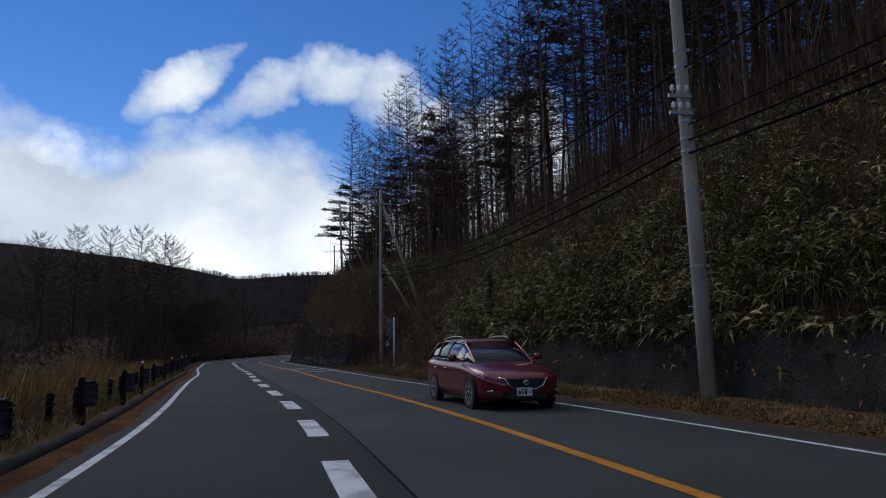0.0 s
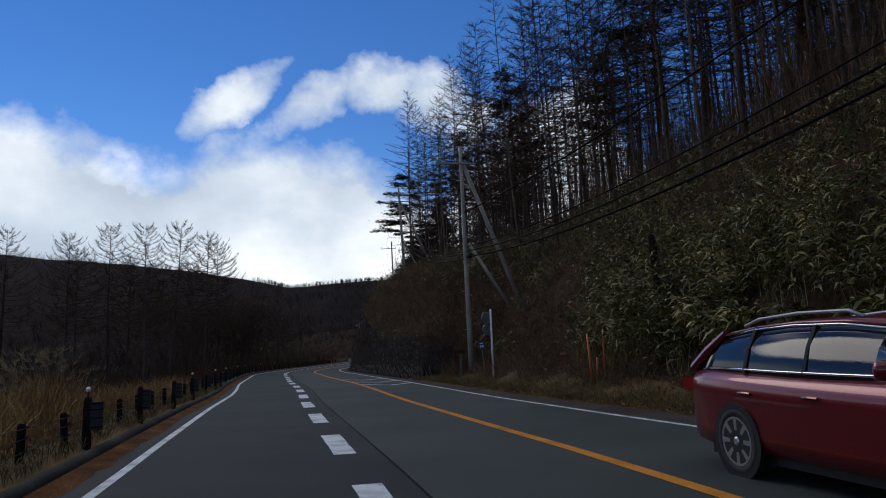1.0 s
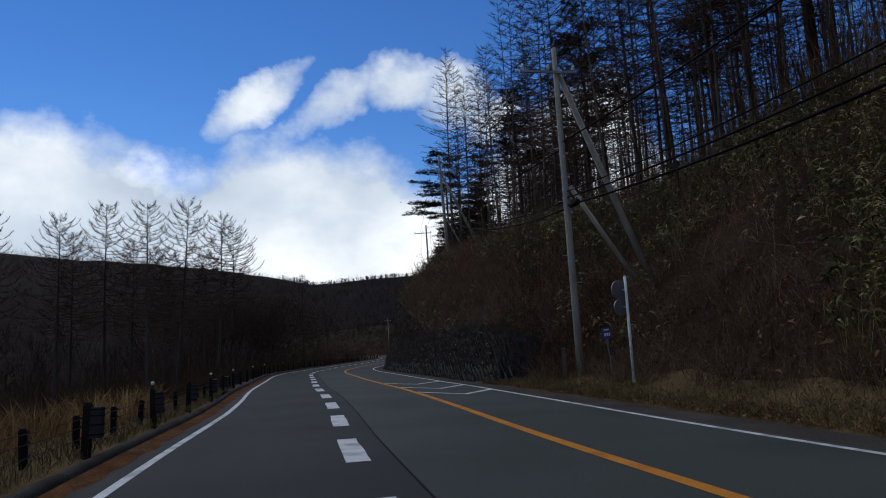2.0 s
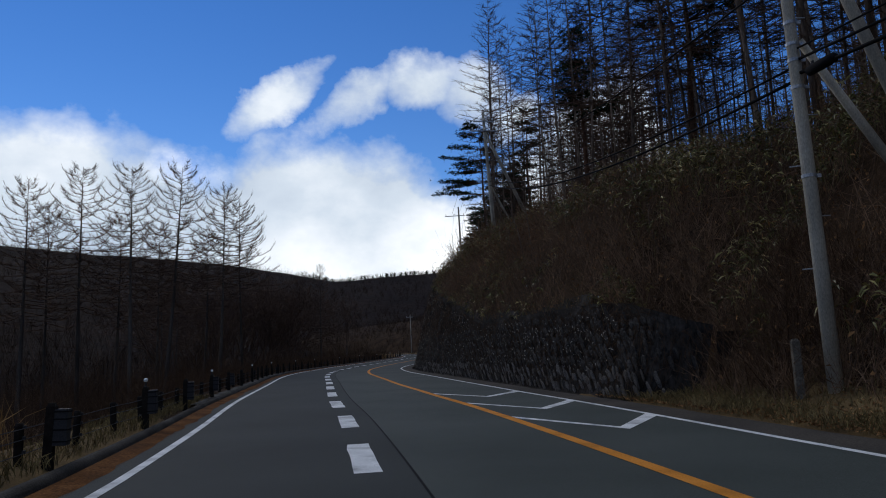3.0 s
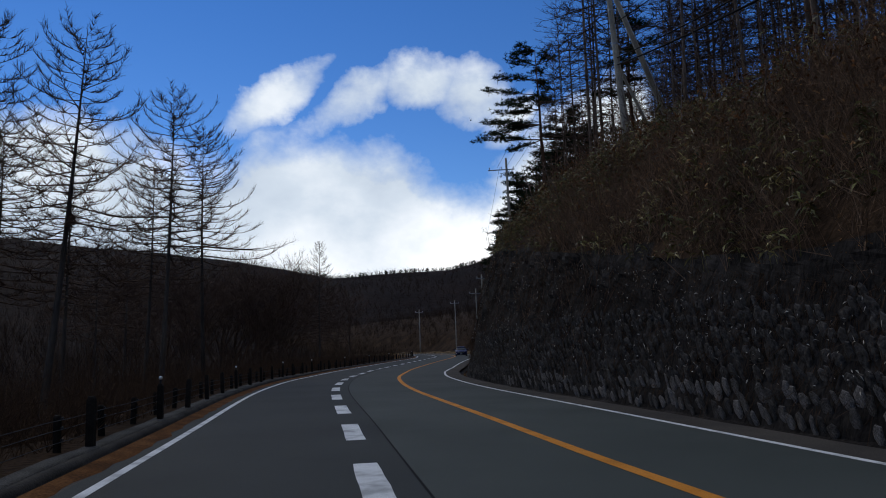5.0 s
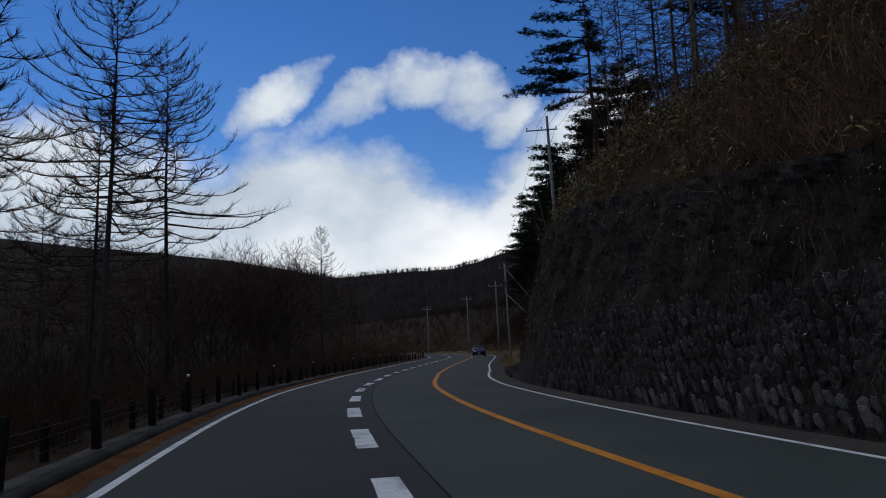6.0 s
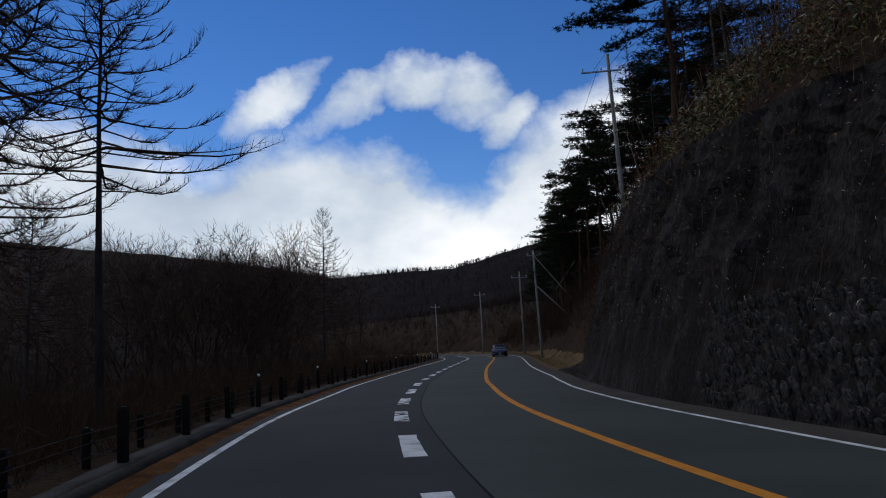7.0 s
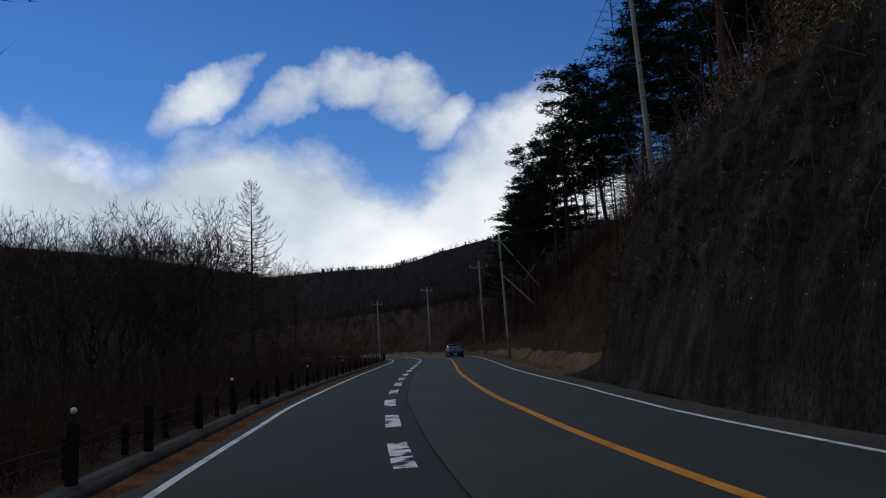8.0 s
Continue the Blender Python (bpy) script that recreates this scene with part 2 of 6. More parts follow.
M_SPECK = plain("pale_dead_leaf", (0.46, 0.40, 0.32), 0.9)
M_GRASS = island(material("verge_grass", [(0.085, 0.068, 0.027), (0.15, 0.11, 0.048), (0.21, 0.155, 0.073)], 0.7, 0.9, 0.0, 20, space="World"), 0.4)
M_POST = material("dark_post", [(0.010, 0.009, 0.008), (0.024, 0.020, 0.017)], 4.0, 0.75, 0.5, 30, random=0.2)
M_WHITEPAINT = plain("white_paint", (0.72, 0.73, 0.72), 0.5)
M_ORANGEPOST = plain("orange_post_paint", (0.62, 0.15, 0.03), 0.5)
M_BLUESIGN = plain("blue_sign", (0.02, 0.06, 0.25), 0.4)
M_GREY = plain("grey_sign_back", (0.16, 0.165, 0.17), 0.5, 0.4)

# ---- mesh helpers ----


class Geo:
    """Collects vertices and faces of one mesh."""

    def __init__(self):
        self.v, self.f = [], []

    def add(self, verts, faces):
        k = len(self.v)
        self.v += [tuple(p) for p in verts]
        self.f += [tuple(i + k for i in f) for f in faces]

    def box(self, c, size, m=None, taper=1.0):
        x, y, z = (s / 2 for s in size)
        p = [Vector((a * x * (taper if d > 0 else 1), b * y * (taper if d > 0 else 1), d * z)) for d in (-1, 1) for a, b in ((-1, -1), (1, -1), (1, 1), (-1, 1))]
        p = [(m @ q if m else q) + Vector(c) for q in p]
        self.add(p, [(3, 2, 1, 0), (4, 5, 6, 7), (0, 1, 5, 4), (1, 2, 6, 5), (2, 3, 7, 6), (3, 0, 4, 7)])

    def tube(self, pts, radii, sides=6, caps=True):
        pts = [Vector(p) for p in pts]
        k = len(self.v)
        up = None
        for i, p in enumerate(pts):
            d = (pts[min(i + 1, len(pts) - 1)] - pts[max(i - 1, 0)])
            d = d.normalized() if d.length > 1e-9 else Vector((0, 0, 1))
            if up is None:
                up = Vector((1, 0, 0)) if abs(d.x) < 0.8 else Vector((0, 1, 0))
            a = (up - d * up.dot(d)).normalized()
            b = d.cross(a)
            up = a
            r = radii[i] if isinstance(radii, (list, tuple)) else radii
            for j in range(sides):
                t = 2 * math.pi * j / sides
                self.v.append(tuple(p + (a * math.cos(t) + b * math.sin(t)) * r))
        for i in range(len(pts) - 1):
            for j in range(sides):
                n = (j + 1) % sides
                self.f.append((k + i * sides + j, k + i * sides + n, k + (i + 1) * sides + n, k + (i + 1) * sides + j))
        if caps and sides > 2:
            self.f.append(tuple(k + j for j in reversed(range(sides))))
            self.f.append(tuple(k + (len(pts) - 1) * sides + j for j in range(sides)))

    def lathe(self, profile, centre=(0, 0, 0), sides=16, m=None):
        """profile: (radius, height) pairs round the z axis."""
        k = len(self.v)
        for r, h in profile:
            for j in range(sides):
                t = 2 * math.pi * j / sides
                p = Vector((r * math.cos(t), r * math.sin(t), h))
                self.v.append(tuple((m @ p if m else p) + Vector(centre)))
        for i in range(len(profile) - 1):
            for j in range(sides):
                n = (j + 1) % sides
                self.f.append((k + i * sides + j, k + i * sides + n, k + (i + 1) * sides + n, k + (i + 1) * sides + j))
        self.f.append(tuple(k + j for j in reversed(range(sides))))
        self.f.append(tuple(k + (len(profile) - 1) * sides + j for j in range(sides)))


def as_mesh(name, geo, mat, smooth=False):
    me = bpy.data.meshes.new(name)
    v, f = (geo.v, geo.f) if isinstance(geo, Geo) else geo
    me.from_pydata(v, [], f)
    for m in (mat if isinstance(mat, (list, tuple)) else [mat]):
        me.materials.append(m)
    if smooth:
        me.polygons.foreach_set("use_smooth", [True] * len(me.polygons))
    me.update()
    return me


def thing(name, label, category, group="", kind="", at=None):
    ob = tagged(new(name), label, category, group, kind)
    ob.empty_display_size = 0.2
    if at is not None:
        ob.matrix_basis = at
    return ob


def part(name, geo, mat, parent, label="", smooth=False, kind=""):
    ob = new(name, as_mesh(name, geo, mat, smooth))
    ob.parent = parent
    return tagged(ob, label, kind=kind)


def solo(name, geo, mat, label, category, group="", kind="", smooth=False):
    return tagged(new(name, as_mesh(name, geo, mat, smooth)), label, category, group, kind)


def spikes(base, tip, width, rng, rows=1):
    """Thin flat blades as numpy arrays: one triangle each, or a bent blade with rows=2."""
    d = tip - base
    side = np.cross(d, rng.normal(size=d.shape))
    side /= np.linalg.norm(side, axis=1)[:, None] + 1e-9
    w = np.asarray(width).reshape(-1, 1)
    n = len(base)
    if rows == 1:
        v = np.stack([base - side * w / 2, base + side * w / 2, tip], 1).reshape(-1, 3)
        f = np.arange(3 * n).reshape(-1, 3)
        return v, f
    mid = (base + tip) / 2 + np.array([0, 0, 1.0]) * np.linalg.norm(d, axis=1)[:, None] * 0.16
    v = np.stack([base - side * w * 0.15, base + side * w * 0.15, mid + side * w / 2, mid - side * w / 2, tip], 1).reshape(-1, 3)
    i = np.arange(n)[:, None] * 5
    f = [tuple(q) for q in (i + np.array([0, 1, 2, 3])).tolist()] + [tuple(q) for q in (i + np.array([3, 2, 4])).tolist()]
    return v, f


def joined(*pairs):
    vs, fs, k = [], [], 0
    for v, f in pairs:
        vs.append(np.asarray(v, float))
        fs += [tuple(int(i) + k for i in q) for q in (f.tolist() if isinstance(f, np.ndarray) else f)]
        k += len(v)
    return np.concatenate(vs).tolist(), fs


# ---- the road's line ----
# the dashed lane line, from behind the first eye to beyond the last bend
REF = [(9.4, -36), (6.1, -18), (2.95, -2), (0.85, 7.2), (-1.45, 15.35), (-2.9, 20.05), (-4.55, 24.85), (-6.26, 29.53), (-7.97, 34.18), (-9.66, 38.8), (-11.26, 43.4), (-12.84, 47.82), (-14.57, 52.48), (-16.4, 57.15), (-18.13, 61.8), (-19.84, 66.5), (-21.5, 71.1),
       (-23.23, 75.78), (-24.95, 80.5), (-26.55, 85.3), (-27.95, 90.1), (-29.2, 94.88), (-30.2, 99.74), (-31.05, 104.6), (-31.8, 109), (-32.85, 117.5), (-34.1, 129), (-35.75, 148), (-37.65, 166), (-41.8, 184), (-48.2, 201), (-58.1, 217), (-72, 232), (-93, 246), (-121, 257)]


def smooth_line(points, step):
    """A Catmull-Rom line through the points, resampled evenly."""
    p = np.array(points, float)
    p = np.vstack([2 * p[0] - p[1], p, 2 * p[-1] - p[-2]])
    out = []
    for i in range(1, len(p) - 2):
        for t in np.linspace(0, 1, 24, endpoint=False):
            a, b, c, d = p[i - 1:i + 3]
            out.append(0.5 * (2 * b + (c - a) * t + (2 * a - 5 * b + 4 * c - d) * t * t + (3 * b - a - 3 * c + d) * t ** 3))
    out = np.array(out)
    for _ in range(60):
        out[1:-1] = (out[:-2] + 2 * out[1:-1] + out[2:]) / 4
    s = np.concatenate([[0], np.cumsum(np.linalg.norm(np.diff(out, axis=0), axis=1))])
    t = np.arange(0, s[-1], step)
    return np.stack([np.interp(t, s, out[:, 0]), np.interp(t, s, out[:, 1])], 1)


STEP = 0.5
LINE = smooth_line(REF, STEP)
TAN = np.gradient(LINE, axis=0)
TAN /= np.linalg.norm(TAN, axis=1)[:, None]
S_END = (len(LINE) - 1) * STEP


def on_line(s):
    i = np.clip(np.asarray(s, float) / STEP, 0, len(LINE) - 1.001)
    k = i.astype(int)
    f = (i - k)[..., None]
    return LINE[k] * (1 - f) + LINE[k + 1] * f, TAN[k] * (1 - f) + TAN[k + 1] * f


def at_road(s, d):
    """The place d metres to the right of the dashed line at s metres along it."""
    p, t = on_line(s)
    return p + np.stack([t[..., 1], -t[..., 0]], -1) * np.asarray(d, float)[..., None]


def s_of_y(y):
    k = int(np.searchsorted(LINE[:, 1], 250))
    return np.interp(y, LINE[:k, 1], np.arange(k) * STEP)


def road_of(x, y):
    """Along and across the road for a place."""
    q = LINE - np.array([x, y])
    k = int(np.argmin((q ** 2).sum(1)))
    return k * STEP, float((-q[k, 0]) * TAN[k, 1] + q[k, 1] * TAN[k, 0])


def s_at(y, d):
    """Along the road to where a line d metres beside the dashes passes y."""
    k = np.arange(0, 230, 0.5)
    return float(np.interp(y, at_road(k, np.full(len(k), float(d)))[:, 1], k))


def heading(s):
    t = on_line(np.array([float(s)]))[1][0]
    return math.degrees(math.atan2(-t[0], t[1]))


# ---- heights of the ground ----
W_S = s_of_y(np.array([0, 14, 26, 30, 36, 46, 54, 60, 66, 80, 92, 102, 110, 140]))


def left_d(s):
    """The white edge line on the valley side."""
    return np.interp(s, W_S, [-2.72, -2.72, -2.77, -2.78, -2.76, -2.72, -2.86, -2.94, -2.93, -2.92, -2.92, -2.84, -2.84, -2.9])


def kerb_d(s):
    return np.maximum(left_d(s) - 0.64, -3.52)


def orange_d(s):
    return np.interp(s, W_S, [2.82, 2.82, 2.86, 2.82, 2.8, 2.89, 2.94, 2.9, 2.77, 2.74, 2.8, 2.92, 3.0, 3.05])


def line_d(s):
    return np.interp(s, W_S, [6.02, 6.02, 5.6, 5.42, 5.28, 5.27, 5.36, 5.4, 5.36, 5.29, 5.33, 5.5, 6.0, 6.05])


def edge_d(s):
    """Where the asphalt ends on the bank side."""
    return line_d(s) + np.interp(s, W_S, [0.95, 0.95, 0.95, 0.95, 0.93, 0.87, 0.82, 0.81, 0.8, 0.82, 0.85, 0.9, 0.9, 0.9])


R_S = s_of_y(np.array([100, 125, 170, 215]))


def road_z(s, d):
    """The road is nearly level, a little uneven, and climbs gently at the far end."""
    s, d = np.asarray(s, float), np.asarray(d, float)
    return np.interp(s, R_S, [0.0, 0.1, 0.45, 0.8]) + 0.001 * np.clip(d, -6, 9) + 0.004 * np.sin(s * 0.11)


BANK_E = [0, 0.8, 1.6, 2.4, 3.2, 4.5, 6.5, 9.0, 12, 16, 24, 40, 75]
BANK_Z = [0, 0.06, 0.25, 0.65, 1.7, 3.1, 5.3, 7.5, 9.2, 11.2, 14.5, 19.0, 25.0]
FACE_Y = [51.3, 52.0, 53.2, 55, 62, 68, 74, 80, 86, 93, 100, 107, 112, 115.5, 117]
FACE_H = [1.45, 1.85, 2.1, 2.25, 2.3, 2.45, 3.5, 4.5, 5.4, 6.4, 7.0, 7.4, 7.5, 7.2, 5.0]
S_FACE = s_of_y(np.array(FACE_Y))
S_CREST, CREST_H = s_of_y(np.array([54, 66, 76, 86, 100, 113, 119])), [6.8, 7.0, 8.0, 9.2, 9.9, 9.9, 9.3]
S_WALL = s_of_y(np.array([4.0, 31.5]))
S_FLARE = s_of_y(np.array([80, 92, 105, 117]))
S_W0, S_W1 = float(S_FACE[0]), float(S_FACE[-1])
S_STEEP = s_of_y(np.array([116, 148, 160, 178]))


def face_height(s):
    return np.interp(s, S_FACE, FACE_H)


def face_e(s):
    """How far the rock stands back from the asphalt."""
    return np.interp(s, S_FLARE, [0.3, 0.35, 0.7, 1.4])


def ground_z(s, d):
    s, d = np.broadcast_arrays(np.asarray(s, float), np.asarray(d, float))
    e = d - edge_d(s)
    bank = np.interp(e, BANK_E, BANK_Z)
    # past the rock the bank goes on steep and overgrown behind a wider verge
    steep = np.interp(e, [0, 1.3, 1.9, 3.0, 4.5, 6.5, 9.0, 12, 16, 24, 40, 75], [0, 0.1, 0.6, 3.0, 5.6, 8.0, 9.6, 10.8, 12.2, 14.5, 19.0, 25.0])
    bank = np.where(s > S_W1 - 12, bank + (steep - bank) * np.interp(s, S_STEEP, [1, 1, 0.8, 0]), bank)
    low = (s > S_WALL[0]) & (s < S_WALL[1])
    bank = np.where(low, np.where(e < 2.5, np.minimum(bank, 0.1), np.maximum(np.interp(e, [2.5, 2.9, 4.8, 7, 9, 12, 16, 24, 40], [1.6, 2.1, 4.2, 6.6, 8.0, 9.6, 11.2, 14.5, 19.0]), 0)), bank)
    h = face_height(s)
    top_e = face_e(s) + 0.28 * h
    cut = (s >= S_W0 + 2.6) & (s <= S_W1)
    crest = np.interp(s, S_CREST, CREST_H)
    u = np.clip((e - top_e) / 4.2, 0, 1)
    rise = h + (crest - h) * u * (1.6 - 0.6 * u)
    over = np.where(e < top_e, np.clip((e - face_e(s)) / (0.28 * h), 0, 1) * h - 0.25, rise + np.clip(e - top_e - 4.2, 0, 60) * 0.22)
    blend = np.clip(np.minimum((s - S_W0 - 2.6) / 6.0, (S_W1 - s) / 9.0), 0, 1)
    blend = np.where(e < top_e + 0.3, 1.0, 0.25 + 0.75 * blend)
    z = np.where(cut, over * blend + bank * (1 - blend), bank)
    # the far end: the bank runs out into lower ground past the pines
    z = z * np.interp(s, [S_W1 + 8, S_W1 + 50, S_END], [1, 0.85, 0.5])
    left = np.interp(-d, [3.95, 4.3, 5.2, 6.4, 8.0, 11, 15, 22, 32, 50, 90], [0.1, 0.12, 0.05, -0.35, -1.2, -2.6, -3.9, -5.2, -6.2, -7.0, -7.5])
    left = left * np.interp(s, [0, S_W1 + 30, S_END], [1, 1, 0.5])
    z = np.where(d < kerb_d(s), left, np.where(e <= 0, -0.12, z))
    return z + road_z(s, d)


def rough_z(x, y, amp):
    return amp * (noise.noise(Vector((x * 0.35, y * 0.35, 3.1))) + 0.5 * noise.noise(Vector((x * 1.1, y * 1.1, 7.7))))


def ground_at(x, y):
    s, d = road_of(x, y)
    return float(ground_z(s, d))


def ribbon(d0, d1, z, s0, s1, step=1.0, mid=None):
    """A strip along the road between two offsets from the dashes, or from the line that mid gives."""
    s = np.arange(s0, s1 + 1e-6, step)
    c = mid(s) if mid else np.zeros(len(s))
    a, b = at_road(s, c + d0), at_road(s, c + d1)
    v = np.empty((2 * len(s), 3))
    v[0::2, :2], v[1::2, :2] = a, b
    v[0::2, 2], v[1::2, 2] = z + road_z(s, c + d0), z + road_z(s, c + d1)
    f = [(2 * i, 2 * i + 1, 2 * i + 3, 2 * i + 2) for i in range(len(s) - 1)]
    return v.tolist(), f

# ---- ground and far hills ----


def build_ground():
    s = np.arange(0, S_END, 1.5)
    dl = -np.array([80, 62, 48, 38, 31, 26, 22, 19, 17, 15, 13.5, 12, 11, 10, 9, 8, 7.2, 6.4, 5.8, 5.2, 4.7, 4.3, 3.95])
    dr = 1000 + np.array([0, 0.4, 0.8, 1.2, 1.6, 2.0, 2.3, 2.6, 3.0, 3.4, 3.9, 4.5, 5.2, 6, 7, 8, 9, 10.5, 12, 14, 16, 19, 24, 30, 40, 55, 75])
    d = np.concatenate([dl, [-2000, 0, 5], dr])
    ss, dd = np.meshgrid(s, d, indexing="ij")
    dd = np.where(dd > 900, dd - 1000 + edge_d(ss), np.where(dd < -1000, kerb_d(ss) + 0.02, dd))
    # inside the far bend the left side would fold over: pull it in there
    dd = np.where(dd < -30, np.maximum(dd, -30 - np.interp(ss, [0, S_W1, S_W1 + 40], [50, 40, 0])), dd)
    xy = at_road(ss.ravel(), dd.ravel())
    z = ground_z(ss.ravel(), dd.ravel())
    amp = np.where(dd.ravel() < -4.5, 0.18, np.where((dd - edge_d(ss)).ravel() > 1.2, 0.25, 0.0))
    z = z + np.array([rough_z(x, y, a) if a else 0 for (x, y), a in zip(xy, amp)])
    n = len(d)
    v = np.column_stack([xy, z]).tolist()
    f, mi = [], []
    for i in range(len(s) - 1):
        cut = S_W0 + 2.6 <= s[i] <= S_W1
        for j in range(n - 1):
            f.append((i * n + j, i * n + j + 1, (i + 1) * n + j + 1, (i + 1) * n + j))
            e = d[j] - 1000
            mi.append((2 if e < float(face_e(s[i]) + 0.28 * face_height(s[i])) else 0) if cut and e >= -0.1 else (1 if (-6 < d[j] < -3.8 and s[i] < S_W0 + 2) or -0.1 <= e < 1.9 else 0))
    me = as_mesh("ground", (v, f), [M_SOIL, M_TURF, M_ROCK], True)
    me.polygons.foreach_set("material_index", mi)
    tagged(new("ground", me), "brown winter bank and valley side with dead leaves", "ground", kind="structure")


HILL_C = np.array([-25.0, 80.0])
RIDGE_AZ = [-180, -120, -75, -55, -43, -36, -28, -23, -19, -13, -9, -5, 0, 8, 20, 40, 70, 110, 180]
RIDGE_EL = [6, 6, 8.75, 9.05, 8.6, 8.2, 7.6, 6.8, 6.1, 6.4, 6.5, 7.4, 8.4, 9.2, 8, 6, 4, 4, 6]


def hill_z(az, r):
    el = np.interp(az, RIDGE_AZ, RIDGE_EL)
    far = np.interp(az, [-60, -30, -10, 5], [600, 730, 880, 780])
    peak = far * np.tan(np.radians(el))
    t = np.clip((r - 60) / (far - 60), 0, 1)
    base = -9 + (peak + 9) * (0.35 * t + 0.65 * t * t * (3 - 2 * t))
    return np.where(r > far, peak - (r - far) * 0.05, base)


def hill_xyz(az, r, wobble=1.0):
    a = np.radians(az)
    x, y = HILL_C[0] + r * np.sin(a), HILL_C[1] + r * np.cos(a)
    z = hill_z(az, r)
    k = np.clip((r - 70) / 150, 0, 1) * wobble
    z = z + k * np.array([3.2 * noise.noise(Vector((p * 0.012, q * 0.012, 1.3))) + 1.4 * noise.noise(Vector((p * 0.05, q * 0.05, 5.1))) for p, q in zip(x.ravel(), y.ravel())]).reshape(x.shape)
    return np.stack([x, y, z], -1)


def build_hills():
    az = np.concatenate([np.arange(-180, -66, 6), np.arange(-66, 24, 1.0), np.arange(24, 181, 6)])
    r = np.concatenate([np.arange(62, 200, 12), np.arange(200, 960, 25), [1000, 1150, 1400, 2500, 4500]])
    aa, rr = np.meshgrid(az, r, indexing="ij")
    v = hill_xyz(aa, rr)
    v[:, -2:, 2] = -20
    n = len(r)
    f = [(i * n + j, i * n + j + 1, (i + 1) * n + j + 1, (i + 1) * n + j) for i in range(len(az) - 1) for j in range(n - 1)]
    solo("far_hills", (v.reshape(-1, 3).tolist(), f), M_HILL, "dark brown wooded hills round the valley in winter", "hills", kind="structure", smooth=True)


build_ground()
build_hills()

# ---- road, paint, kerb ----
Z_PAINT = 0.005


def build_road():
    s = np.arange(0, S_END, 1.0)
    d = np.array([-2000, -1000 - 0.3, -1000, -1.5, 0, 0.485, 1.6, 3.0, 4.3, 1000 - 0.75, 1000])
    ss, dd = np.meshgrid(s, d, indexing="ij")
    dd = np.where(dd > 900, dd - 1000 + edge_d(ss), np.where(dd < -1500, kerb_d(ss), np.where(dd < -900, dd + 1000 + left_d(ss), dd)))
    edge = np.where(dd >= edge_d(ss), 0.12 * np.array([noise.noise(Vector((q * 0.7, 0, 0))) for q in ss.ravel()]).reshape(ss.shape), 0)
    xy = at_road(ss.ravel(), (dd + edge).ravel())
    v = np.column_stack([xy, road_z(ss.ravel(), dd.ravel())])
    n = len(d)
    f = [(i * n + j, i * n + j + 1, (i + 1) * n + j + 1, (i + 1) * n + j) for i in range(len(s) - 1) for j in range(n - 1)]
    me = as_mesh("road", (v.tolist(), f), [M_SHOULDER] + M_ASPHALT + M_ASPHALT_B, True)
    # the painted shade deepens at these four places along the road
    shade = np.searchsorted(s_of_y(np.array([74, 80, 86, 92])), s)
    me.polygons.foreach_set("material_index", [0 if j in (0, n - 2) else 1 + int(shade[i]) + (len(SHADE_STEPS) if d[j] > 0.4 else 0) for i in range(len(s) - 1) for j in range(n - 1)])
    road = tagged(new("road", me), "dark grey asphalt mountain road with an uphill passing lane", "road", kind="structure")
    part("edge_line", ribbon(-0.066, 0.066, Z_PAINT, 2, S_END - 2, 1.0, left_d), M_WHITE, road, "worn white edge line")
    part("edge_line", ribbon(-0.058, 0.058, Z_PAINT, 2, S_END - 2, 1.0, line_d), M_WHITE, road, "worn white edge line")
    part("centre_line", ribbon(-0.09, 0.09, Z_PAINT, 2, S_END - 2, 1.0, orange_d), M_ORANGE, road, "orange centre line")
    rng = np.random.default_rng(4)
    seen = [15.35, 20.05, 24.85, 29.5, 34.18, 38.8, 43.3, 47.82, 52.47, 57.15, 61.8, 66.45, 71.1, 75.78, 80.5, 85.3, 90.1, 94.9, 99.73, 104.5]
    ends = [float(s_of_y(seen[0])) - 5 * k for k in range(8, 0, -1)] + [float(s_of_y(y)) for y in seen] + [float(s_of_y(seen[-1])) + 5 * k for k in range(1, 30)]
    worn = float(s_of_y(91.0))
    for a in ends:
        if a < 3 or a > S_END - 6:
            continue
        w = 0.155
        q = np.linspace(a - 2.55, a, 6)
        l, r = at_road(q, -w + rng.normal(0, 0.006, 6)), at_road(q, w + rng.normal(0, 0.006, 6))
        v = [(x, y, Z_PAINT + float(road_z(b, 0))) for (x, y), b in zip(l, q)] + [(x, y, Z_PAINT + float(road_z(b, 0))) for (x, y), b in zip(r, q)]
        part("lane_dash", (v, [(i, i + 6, i + 7, i + 1) for i in range(5)]), M_WORN if a > worn else M_WHITE, road)
    # slow-down hatching in the oncoming lane: a thin bar from the centre line and a broad tip at the edge line
    for x0, y0 in ((-10.98, 51.43), (-12.42, 55.02), (-14.05, 59.2)):
        s0, o = road_of(x0, y0)
        o, l = float(orange_d(s0)) + 0.1, float(line_d(s0)) - 0.05
        p = [(s0 - 0.32, o), (s0 - 2.85, o + 1.03), (s0 - 2.5, o + 1.03), (s0 + 0.1, o)]
        q = [(s0 - 2.5, o + 1.03), (s0 - 2.85, o + 1.03), (s0 - 1.3, l), (s0 - 0.85, l)]
        g = Geo()
        for poly in (p, q):
            c = at_road(np.array([a for a, _ in poly]), np.array([b for _, b in poly]))
            g.add([(x, y, Z_PAINT + 0.001 + float(road_z(a, b))) for (x, y), (a, b) in zip(c, poly)], [tuple(range(len(poly)))])
        part("hatch_mark", g, M_WHITE, road)
